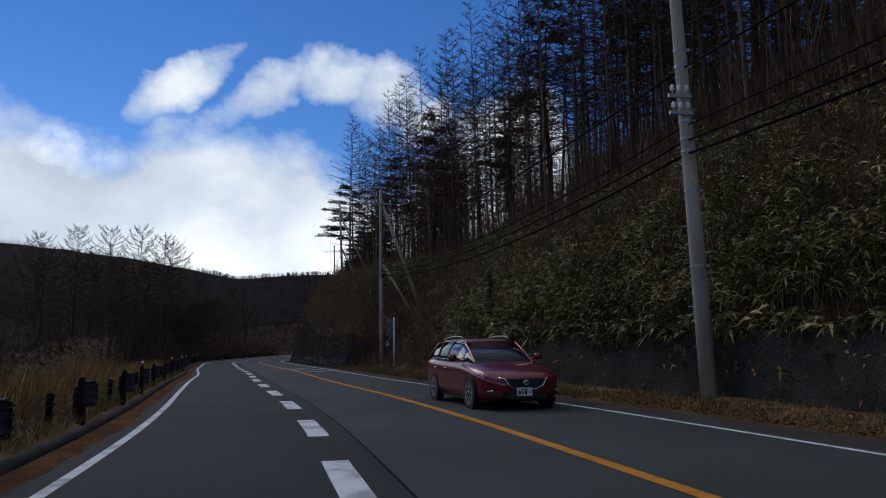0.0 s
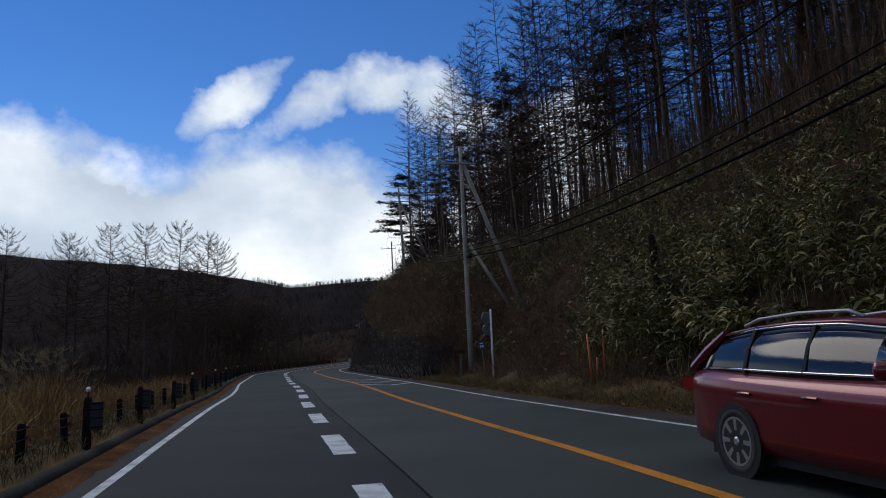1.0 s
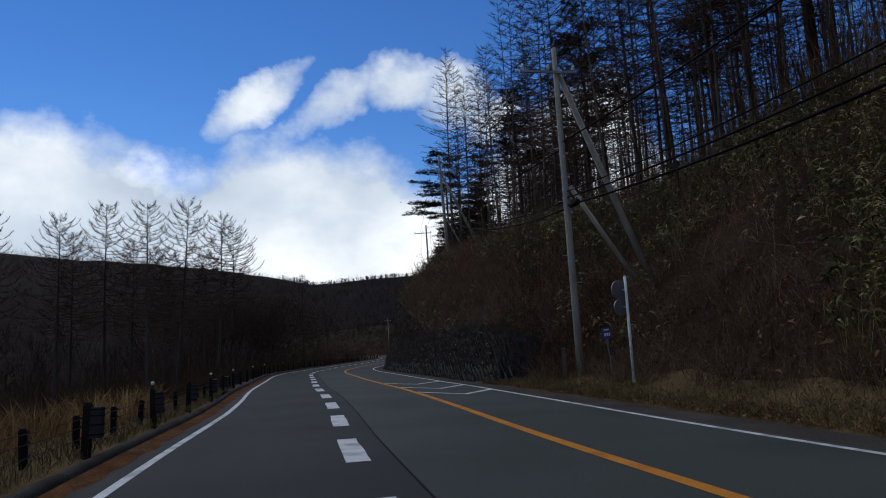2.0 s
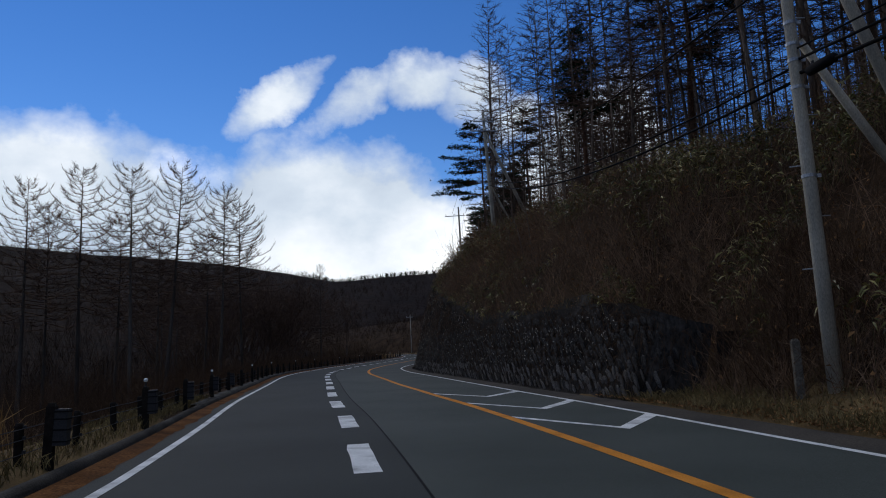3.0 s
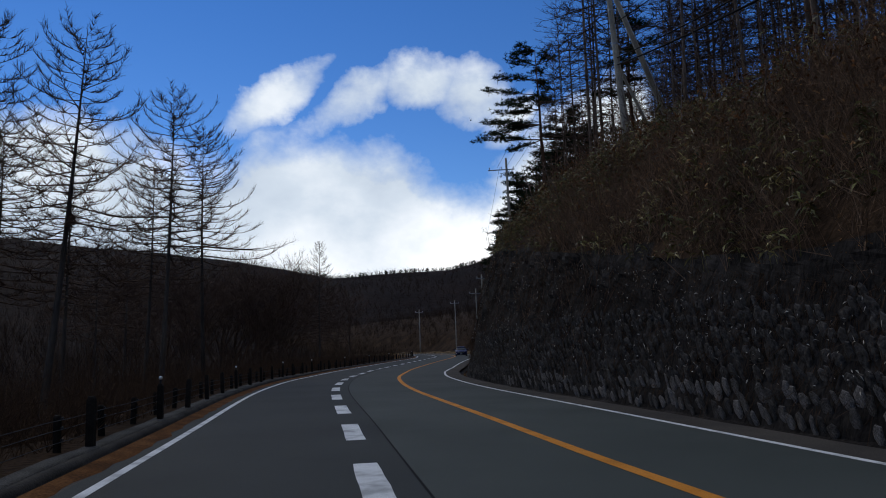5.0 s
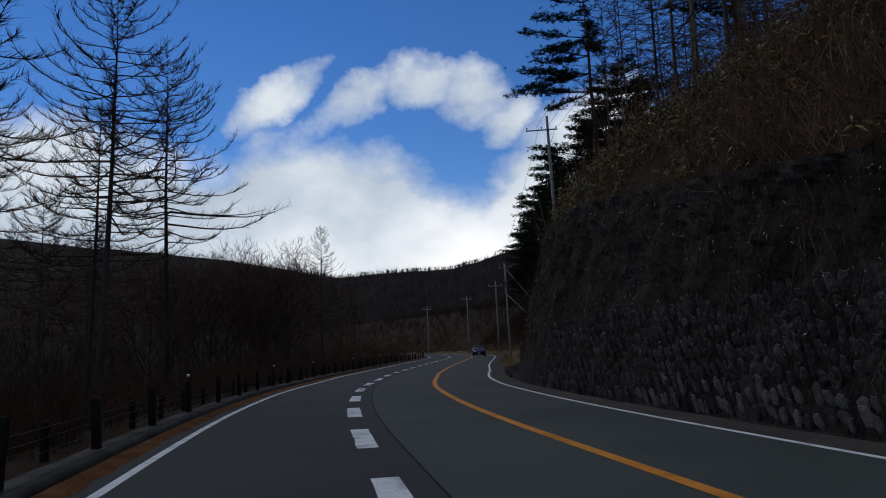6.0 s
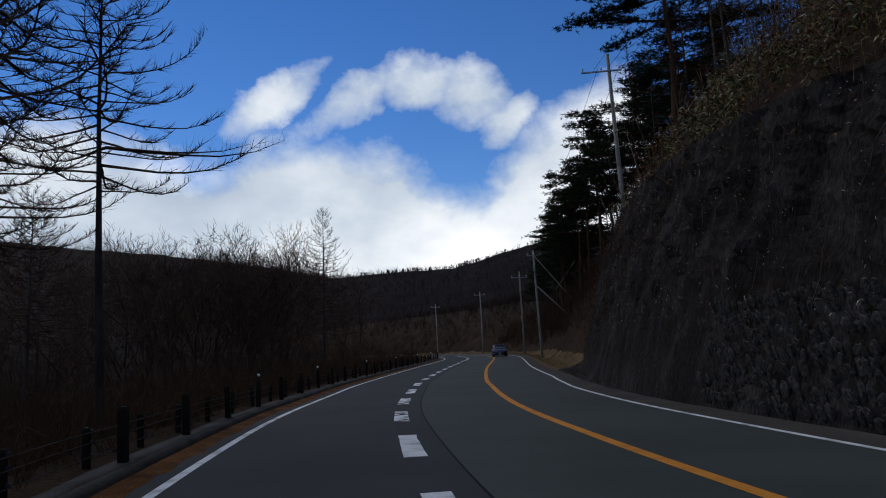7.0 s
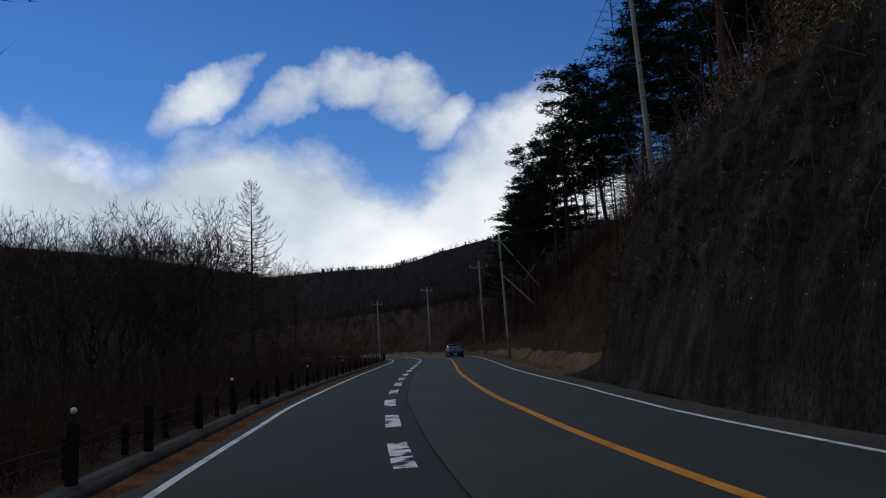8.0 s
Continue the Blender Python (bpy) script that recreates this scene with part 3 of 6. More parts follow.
    # a tar joint beside the dashes
    part("joint_seam", ribbon(0.47, 0.50, 0.003, 20, S_END - 20), M_CABLE, road, "dark tar joint")
    return road


def build_kerb():
    prof = [(0.0, 0.0), (0.02, 0.06), (0.05, 0.1), (0.09, 0.12), (0.15, 0.125), (0.17, 0.0)]
    s = np.arange(2, S_END - 4, 1.0)
    v, f, n = [], [], len(prof)
    for q in s:
        w = 0.022 * noise.noise(Vector((q * 0.8, 4, 0)))
        for d, z in prof:
            x, y = at_road(np.array([q]), np.array([float(kerb_d(q)) - d + w]))[0]
            v.append((x, y, z + (w if z > 0.05 else -0.02) + float(road_z(q, -3.5))))
    for i in range(len(s) - 1):
        for j in range(n - 1):
            f.append((i * n + j, (i + 1) * n + j, (i + 1) * n + j + 1, i * n + j + 1))
    solo("kerb", (v, f), M_KERB, "low dark asphalt kerb along the road", "kerb", kind="structure", smooth=True)
    # the pale strip on which the posts stand once the verge ends
    s = np.arange(float(s_of_y(57)), S_END - 4, 1.0)
    v, f, n = [], [], 4
    for q in s:
        w = 0.03 * noise.noise(Vector((q * 0.6, 14, 0)))
        for d, z in ((0.155, 0.1), (0.165, 0.133), (0.42 + 2 * w, 0.137), (0.44 + 2 * w, 0.0)):
            x, y = at_road(np.array([q]), np.array([float(kerb_d(q)) - d]))[0]
            v.append((x, y, z + 0.3 * w + float(road_z(q, -3.5))))
    f = [(i * n + j, (i + 1) * n + j, (i + 1) * n + j + 1, i * n + j + 1) for i in range(len(s) - 1) for j in range(n - 1)]
    solo("kerb_top", (v, f), M_KERBTOP, "weathered grey concrete strip behind the kerb", "kerb", kind="structure", smooth=True)
    # drift of dead larch needles and leaves against the kerb
    rng = np.random.default_rng(8)
    v, f = [], []
    for i, q in enumerate(np.arange(2, S_END - 4, 0.35)):
        wd = 0.31 + 0.16 * noise.noise(Vector((q * 0.25, 9, 0))) + 0.13 * noise.noise(Vector((q * 1.3, 2, 0))) + 0.07 * noise.noise(Vector((q * 4.0, 6, 0)))
        for d, z in ((0.0, 0.035), (wd * 0.5, 0.02), (max(wd, 0.08), 0.002)):
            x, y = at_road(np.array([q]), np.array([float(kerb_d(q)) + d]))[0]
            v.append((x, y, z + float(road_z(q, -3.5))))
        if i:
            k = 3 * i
            f += [(k - 3, k - 2, k + 1, k), (k - 2, k - 1, k + 2, k + 1)]
    solo("leaf_drift", (v, f), M_LITTER, "rust-brown drift of fallen needles along the kerb", "fallen leaves", kind="stuff", smooth=True)
    n = 34000
    ss = np.where(rng.random(n) < 0.45, rng.uniform(40, 95, n), rng.uniform(20, 150, n))
    dd = np.where(rng.random(n) < 0.25, kerb_d(ss) + np.abs(rng.normal(0, 0.32, n)), edge_d(ss) + 0.06 + np.abs(rng.normal(0.5, 0.75, n)))
    xy = at_road(ss, dd)
    z = np.where(dd > edge_d(ss), ground_z(ss, dd) + 0.03, road_z(ss, dd) + 0.03)
    b = np.column_stack([xy, z])
    t = b + rng.normal(0, 0.05, (n, 3)) * np.array([1, 1, 0.25]) + np.array([0, 0, 0.01])
    w = rng.uniform(0.015, 0.05, n)
    solo("fallen_leaves", joined(spikes(b[dd > 0], t[dd > 0], w[dd > 0], rng, 2)), M_DRYLEAF, "scattered dry brown leaves beside the road", "fallen leaves", kind="stuff")


build_road()
build_kerb()

# ---- retaining walls ----


def stone_meshes(rng):
    """A few irregular rounded stones that lie in the xz plane and bulge towards -y."""
    out = []
    for _ in range(7):
        n = 7
        g = Geo()
        a = [2 * math.pi * (i + rng.uniform(-0.3, 0.3)) / n for i in range(n)]
        r = [rng.uniform(0.37, 0.55) for _ in range(n)]
        ring = [(math.cos(t) * q, math.sin(t) * q) for t, q in zip(a, r)]
        g.add([(x, 0.12, z) for x, z in ring] + [(x * 0.93, -0.06, z * 0.93) for x, z in ring] + [(x * 0.6, -0.15 - rng.uniform(0, 0.06), z * 0.6) for x, z in ring] + [(0, -0.2, 0)],
              [(i, (i + 1) % n, n + (i + 1) % n, n + i) for i in range(n)] + [(n + i, n + (i + 1) % n, 2 * n + (i + 1) % n, 2 * n + i) for i in range(n)] + [(2 * n + i, 2 * n + (i + 1) % n, 3 * n) for i in range(n)])
        out.append(g)
    return out


def bend(q):
    """The near end of the face turns back into the bank."""
    return 1.2 * np.maximum(0.0, 1 - (np.asarray(q) - S_W0) / 1.1) ** 2


def build_rock_face():
    """The steep cut beside the road: rough rock above, rubble masonry below."""
    s = np.arange(S_W0, S_W1 + 0.01, 0.3)
    rows = 40
    v, f = [], []
    for q in s:
        h, ed = float(face_height(q)) + 0.15, float(edge_d(q))
        for j in range(rows):
            t = j / (rows - 1)
            z = -0.1 + t * (h + 0.1)
            p = Vector((q * 0.9, z * 0.9, 1.0))
            out = 0.32 * noise.noise(p * 0.8) + 0.14 * abs(noise.noise(p * 2.3)) + 0.11 * noise.noise(p * 3.6) + 0.07 * noise.noise(p * 8.5)
            k = min(1.0, max(0.0, (z - 2.0) / 1.2))
            e = float(face_e(q)) + float(bend(q)) - 0.08 + 0.28 * z - out * (0.2 + 0.8 * k)
            x, y = at_road(np.array([q]), np.array([ed + e]))[0]
            v.append((x, y, z))
    for i in range(len(s) - 1):
        for j in range(rows - 1):
            k = i * rows + j
            f.append((k, k + rows, k + rows + 1, k + 1))
    g = Geo()
    g.add(v, f)
    # closed end towards the verge
    for i in (0, len(s) - 1):
        ed = float(edge_d(s[i]))
        h = float(face_height(s[i]))
        b = at_road(np.array([s[i]] * 3), np.array([ed + 0.2, ed + 2.8, ed + 2.8]) + float(face_e(s[i])) + (1.2 if i == 0 else -0.3))
        c = at_road(np.array([s[i]]), np.array([ed + 0.28 * h + float(face_e(s[i])) + (1.2 if i == 0 else 0)]))[0]
        g.add([(b[0][0], b[0][1], -0.1), (b[1][0], b[1][1], -0.1), (b[2][0], b[2][1], h), (c[0], c[1], h)], [(0, 1, 2, 3)])
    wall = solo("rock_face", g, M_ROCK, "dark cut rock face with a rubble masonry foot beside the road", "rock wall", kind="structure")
    rng = random.Random(11)
    kinds = [as_mesh("stone", k, M_STONE) for k in stone_meshes(rng)]
    raw = stone_meshes(random.Random(11))
    rest, count = Geo(), 0
    zrow, row, last = 0.16, 0, float(s_of_y(93.0))
    while zrow < 2.7:
        q = S_W0 + 0.1 + (row % 2) * 0.22
        while q < last + 3.0 * noise.noise(Vector((row * 0.7, 3, 0))):
            w, hh = rng.uniform(0.13, 0.27), rng.uniform(0.28, 0.52)
            z = zrow + rng.uniform(-0.1, 0.1)
            if rng.random() < 0.9 and z < float(face_height(q)) - 0.12 and z < 2.15 + 0.5 * noise.noise(Vector((q * 0.2, 0, 5))):
                x, y = at_road(np.array([q]), np.array([float(edge_d(q) + face_e(q) + bend(q)) - 0.13 + 0.28 * z]))[0]
                m = Matrix.Translation((x, y, z)) @ pose(0, 0, 0, 0, 0, heading(q) - 90) @ pose(0, 0, 0, 15.6 + rng.uniform(-5, 5), rng.uniform(-14, 14), 0) @ Matrix.Diagonal((w * rng.uniform(0.98, 1.15), rng.uniform(0.05, 0.13), hh * rng.uniform(0.95, 1.25), 1))
                if count < 300 and S_W0 < q < S_W0 + 34:
                    ob = new("stone", kinds[count % 7])
                    ob.parent, ob.matrix_basis = wall, m
                    count += 1
                else:
                    k = raw[rng.randrange(7)]
                    rest.add([m @ Vector(p) for p in k.v], k.f)
            q += w
        zrow += 0.31
        row += 1
    part("masonry", rest, M_STONE, wall, "rubble stones of the wall foot", kind="stuff")
    # pale specks: dead leaves and chips caught on the rock
    r = np.random.default_rng(21)
    n = 1900
    q = r.uniform(S_W0 + 2, S_W1, n)
    z = r.uniform(0.2, 1, n) ** 0.8 * (face_height(q) - 0.1)
    xy = at_road(q, edge_d(q) + face_e(q) + bend(q) - 0.28 + 0.28 * z)
    b = np.column_stack([xy, z])
    t = b + r.normal(0, 0.03, (n, 3)) * np.array([1, 1, 1.4])
    solo("caught_leaves", joined(spikes(b, t, r.uniform(0.008, 0.026, n), r, 2)), M_SPECK, "pale dead leaves caught on the rock face", "dead leaves", kind="stuff")
    # dead grass and creeper stems covering the rock
    n = 9000
    q = r.uniform(S_W0, S_W1, n)
    z = r.uniform(0.05, 1, n) ** 0.7 * face_height(q)
    b = np.column_stack([at_road(q, edge_d(q) + face_e(q) + bend(q) - 0.14 + 0.28 * z), z])
    b = np.repeat(b, 3, axis=0)
    ln = r.uniform(0.15, 0.7, len(b))
    out = at_road(np.repeat(q, 3), np.repeat(edge_d(q) + face_e(q), 3) - 1.0) - at_road(np.repeat(q, 3), np.repeat(edge_d(q) + face_e(q), 3))
    t = b + np.column_stack([out * (ln * r.uniform(0.1, 0.5, len(b)))[:, None] + r.normal(0, 0.16, (len(b), 2)) * ln[:, None], ln * r.normal(-0.35, 0.6, len(b))])
    solo("dry_creepers", joined(spikes(b, t, r.uniform(0.005, 0.012, len(b)), r)), M_SCRUB, "withered brown creepers and grass matted on the rock", "creepers", kind="stuff")
    # thin roots and creepers hanging over the rock
    g = Geo()
    for _ in range(90):
        q = rng.uniform(S_W0 + 24, S_W1 - 1)
        h = float(face_height(q))
        z = rng.uniform(0.45, 1.02) * h
        pts = []
        for i in range(5):
            x, y = at_road(np.array([q]), np.array([float(edge_d(q) + face_e(q)) - 0.35 + 0.28 * z + rng.uniform(-0.12, 0.05)]))[0]
            pts.append((x, y, z))
            q += rng.uniform(-0.22, 0.22)
            z -= rng.uniform(0.15, 0.5)
        g.tube(pts, [0.014, 0.012, 0.01, 0.008, 0.004], 3, False)
    solo("hanging_roots", g, M_TWIG, "thin bare roots and creepers hanging down the rock", "creepers", kind="stuff")


def build_low_wall():
    """An old concrete wall under the bamboo grass."""
    s = np.arange(float(S_WALL[0]), float(S_WALL[1]) + 0.01, 0.5)
    v, f = [], []
    prof = [(2.15, -0.4), (2.18, 0.4), (2.24, 1.0), (2.3, 1.5), (2.34, 1.55), (2.65, 1.55), (2.67, -0.4)]
    n = len(prof)
    for i, q in enumerate(s):
        k = min(1.0, (len(s) - 1 - i) / 6) * 0.55 + 0.45
        for e, z in prof:
            w = 0.03 * noise.noise(Vector((q * 0.8, z * 2, 0)))
            x, y = at_road(np.array([q]), np.array([float(edge_d(q)) + e + w]))[0]
            v.append((x, y, z * k if z > 0 else z))
    for i in range(len(s) - 1):
        for j in range(n - 1):
            f.append((i * n + j, (i + 1) * n + j, (i + 1) * n + j + 1, i * n + j + 1))
    f += [tuple(range(n)), tuple((len(s) - 1) * n + j for j in reversed(range(n)))]
    solo("retaining_wall", (v, f), M_OLDCONC, "low dark weathered concrete retaining wall under the bank", "retaining wall", kind="structure")


build_rock_face()
build_low_wall()

# ---- poles and wires ----


def build_pole(label, base, top, r0=0.16, r1=0.1, arms=(), bands=(), struts=(), side=1.0, group="utility poles"):
    """A tapered concrete pole with steel bands, crossarms with insulators, and leaning struts. Heights are measured up the pole."""
    base, top = Vector(base), Vector(top)
    axis = (top - base)
    h = axis.length
    n = axis.normalized()
    pole = thing("utility_pole", label, "utility pole", group, at=Matrix.Translation(base))
    g = Geo()
    g.tube([n * (h * t) - n * (0.4 if t == 0 else 0) for t in (0, 0.25, 0.5, 0.75, 1)], [r0 + (r1 - r0) * t for t in (0, 0.25, 0.5, 0.75, 1)], 14)
    part("shaft", g, M_POLE, pole, smooth=True)
    for z in bands:
        g = Geo()
        r = r0 + (r1 - r0) * z / h + 0.012
        g.tube([n * (z - 0.03), n * (z + 0.03)], r, 14)
        g.box(n * z + Vector((r + 0.03, 0, 0)), (0.07, 0.05, 0.06))
        part("band", g, M_STEEL, pole, "galvanised steel band")
    for k in range(int((h - 2.2) / 0.9)):
        g = Geo()
        z = 2.0 + 0.9 * k
        a = 1 if k % 2 else -1
        g.tube([n * z, n * z + Vector((0.28 * a, 0.05, 0))], 0.012, 5)
        part("step_bolt", g, M_STEEL, pole)
    for z, x0, x1, yaw in arms:
        g = Geo()
        m = Matrix.Rotation(yaw, 3, "Z")
        g.box(n * z + m @ Vector(((x0 + x1) / 2, -r1 - 0.03, 0)), (x1 - x0, 0.08, 0.08), m)
        arm = part("crossarm", g, M_STEEL, pole, "galvanised crossarm")
        for i in range(3):
            x = x0 + 0.1 + (x1 - x0 - 0.2) * i / 2
            g = Geo()
            g.lathe([(0.015, 0.0), (0.015, 0.08), (0.05, 0.09), (0.055, 0.13), (0.035, 0.15), (0.05, 0.17), (0.045, 0.2), (0.02, 0.23)], n * (z + 0.03) + m @ Vector((x, -r1 - 0.03, 0)), 8)
            part("insulator", g, M_PORCELAIN, arm, "white porcelain insulator", True)
    for a, b, ra, rb in struts:
        g = Geo()
        a, b = Vector(a) - base, Vector(b) - base
        g.tube([a, (a + b) / 2, b - (a - b).normalized() * 0.3], [ra, (ra + rb) / 2, rb], 12)
        part("strut", g, M_POLE, pole, "leaning concrete strut", True)
    return pole


def wire(a, b, sag, r=0.013, label="thin black overhead wire"):
    a, b = Vector(a), Vector(b)
    n = 22
    g = Geo()
    g.tube([a.lerp(b, i / n) - Vector((0, 0, sag * 4 * (i / n) * (1 - i / n))) for i in range(n + 1)], r, 5)
    solo("overhead_wire", g, M_CABLE, label, "wire", "overhead wires", smooth=True)


def gz(x, y):
    return ground_at(x, y)


P0, P1, P2, HP, Q0, R1, R2, R3, R4, R5 = ((14.6, -8.0), (5.25, 22.85), (-5.47, 50.6), (-14.5, 86.0), (-21.6, 118.0), (-27.92, 150.0), (-30.32, 161.0), (-40.35, 204.0), (-52.4, 224.5), (-69.4, 285.0))
GREY = "weathered grey concrete utility pole on the roadside verge"
build_pole(GREY, (*P1, gz(*P1)), (4.95, 22.7, 11.4), 0.19, 0.12, [(6.75, -0.45, 0.1, 0.2), (6.35, -0.45, 0.1, 0.2), (10.6, -0.9, 0.9, 0.25)], (2.9, 4.6, 5.5, 5.8, 6.2, 7.5, 7.9))
build_pole("grey concrete utility pole braced by two leaning struts", (*P2, 0.4), (-5.55, 50.6, 11.3), 0.13, 0.08, [(10.0, -1.3, 0.7, 0.35)], (3.6, 5.2, 5.7, 6.0, 6.4, 7.2, 8.1),
           [((-5.48, 50.7, 10.5), (-3.0, 51.45, 3.5), 0.09, 0.12), ((-5.36, 50.7, 6.5), (-3.65, 51.05, 3.6), 0.07, 0.09)])
build_pole("grey concrete utility pole with a strut on the bank", (*HP, gz(*HP)), (-14.95, 86.3, 18.2), 0.155, 0.095, [(8.1, -1.0, 0.9, 0.3), (8.8, -0.8, 0.7, 0.3)], (5.0, 6.5, 7.5),
           [((-14.85, 86.3, 16.6), (-11.9, 89.4, gz(-11.9, 89.4)), 0.1, 0.14), ((-14.7, 86.2, 12.8), (-13.0, 87.6, gz(-13.0, 87.6)), 0.06, 0.08)])
build_pole("slim grey utility pole with one crossarm on the bank", (*Q0, gz(*Q0)), (-21.85, 118.1, 17.95), 0.15, 0.09, [(16.9 - gz(*Q0), -1.6, 0.7, 0.05)], (5.0, 6.5))
build_pole("pale concrete utility pole with crossed stays beside the road", (*R1, gz(*R1)), (-28.2, 150.1, 11.2), 0.14, 0.085, [(10.3, -0.7, 0.8, 0.1)], (1.9, 5.5, 7.6, 8.2, 9.5),
           [((-28.18, 150.0, 10.7), (-24.2, 151.0, 5.6), 0.05, 0.06), ((-28.1, 150.0, 7.6), (-24.5, 150.5, 3.9), 0.06, 0.07), ((-26.2, 150.3, 7.0), (-24.0, 150.7, 10.0), 0.03, 0.03)])
FAR = "pale concrete utility pole beyond the bend"
for at_, h, arm in ((R2, 9.2, 8.5), (R3, 11.0, 10.4), (R4, 10.8, 10.1), (R5, 10.6, 9.8)):
    z = {R2: 1.1, R3: 0.75, R4: 0.6, R5: 1.2}[at_]
    build_pole(FAR, (*at_, z), (at_[0] - 0.12, at_[1] + 0.1, z + h), 0.12, 0.075, [(arm, -1.0, 0.9, 0.1)], (6.5, 8.0))
build_pole("concrete utility pole back along the road", (*P0, 0.3), (14.0, -8.8, 11.4), 0.19, 0.12, [(10.9, -0.9, 0.9, 0.25)], (5.6,))
TOPS = [(P0[0], P0[1], 0), (4.97, 22.7, 0), (-5.54, 50.6, 0), (-14.75, 86.2, 0), (-21.85, 118.1, 0), (-28.18, 150.0, 0), (-30.42, 161.0, 0), (-40.45, 204.0, 0), (-52.5, 224.5, 0)]
HIGH = [10.9, 10.7, 10.4, 17.4, 16.9, 10.4, 9.6, 11.1, 10.7]
for (a, b), (za, zb) in zip(zip(TOPS, TOPS[1:]), zip(HIGH, HIGH[1:])):
    for dx in (-0.8, 0.0, 0.8) if b[1] < 125 else (-0.6, 0.6):
        wire((a[0] + dx, a[1], za + 0.25), (b[0] + dx, b[1], zb + 0.25), 0.55, 0.011)
for za, zb, zc, sag, r in ((5.55, 5.55, 5.85, 0.75, 0.034), (5.8, 5.85, 6.1, 0.7, 0.026), (6.15, 6.2, 6.3, 0.65, 0.018), (7.5, 7.55, 8.0, 0.5, 0.024)):
    wire((P0[0], P0[1], za), (5.05, 22.75, zb), sag * 0.6, r, "black telephone cable between roadside poles")
    wire((5.05, 22.75, zb), (-5.5, 50.6, zc), sag, r, "black telephone cable between roadside poles")
for za, zb, sag, r in ((5.75, 12.7, 0.9, 0.032), (6.0, 13.0, 0.8, 0.024), (7.8, 14.5, 0.7, 0.02)):
    wire((-5.5, 50.6, za), (-14.7, 86.1, zb), sag, r, "black telephone cable climbing to the pole on the bank")
closure = thing("cable_closure", "black cable splice closure hung on the telephone cables beside the pole", "cable box", at=Matrix.Translation((-5.28, 50.05, 5.78)) @ pose(0, 0, 0, 0, 0, 20.5))
closure_body = Geo()
closure_body.lathe([(0.03, -0.36), (0.085, -0.3), (0.095, 0.0), (0.085, 0.3), (0.03, 0.36)], (0, 0, 0), 12, Matrix.Rotation(math.pi / 2, 3, "X"))
part("case", closure_body, M_CABLE, closure, smooth=True)
for y in (-0.2, 0.2):
    strap_geo = Geo()
    strap_geo.box((0, y, 0.08), (0.03, 0.04, 0.14))
    part("hanger", strap_geo, M_DARKSTEEL, closure)
wire((-14.7, 86.1, 13.2), (-21.8, 118.0, 13.2), 0.6, 0.016, "black telephone cable above the bank")
wire((-21.8, 118.0, 13.2), (-28.1, 150.0, 7.8), 0.6, 0.016, "black telephone cable above the bank")

# ---- cable fence along the kerb ----


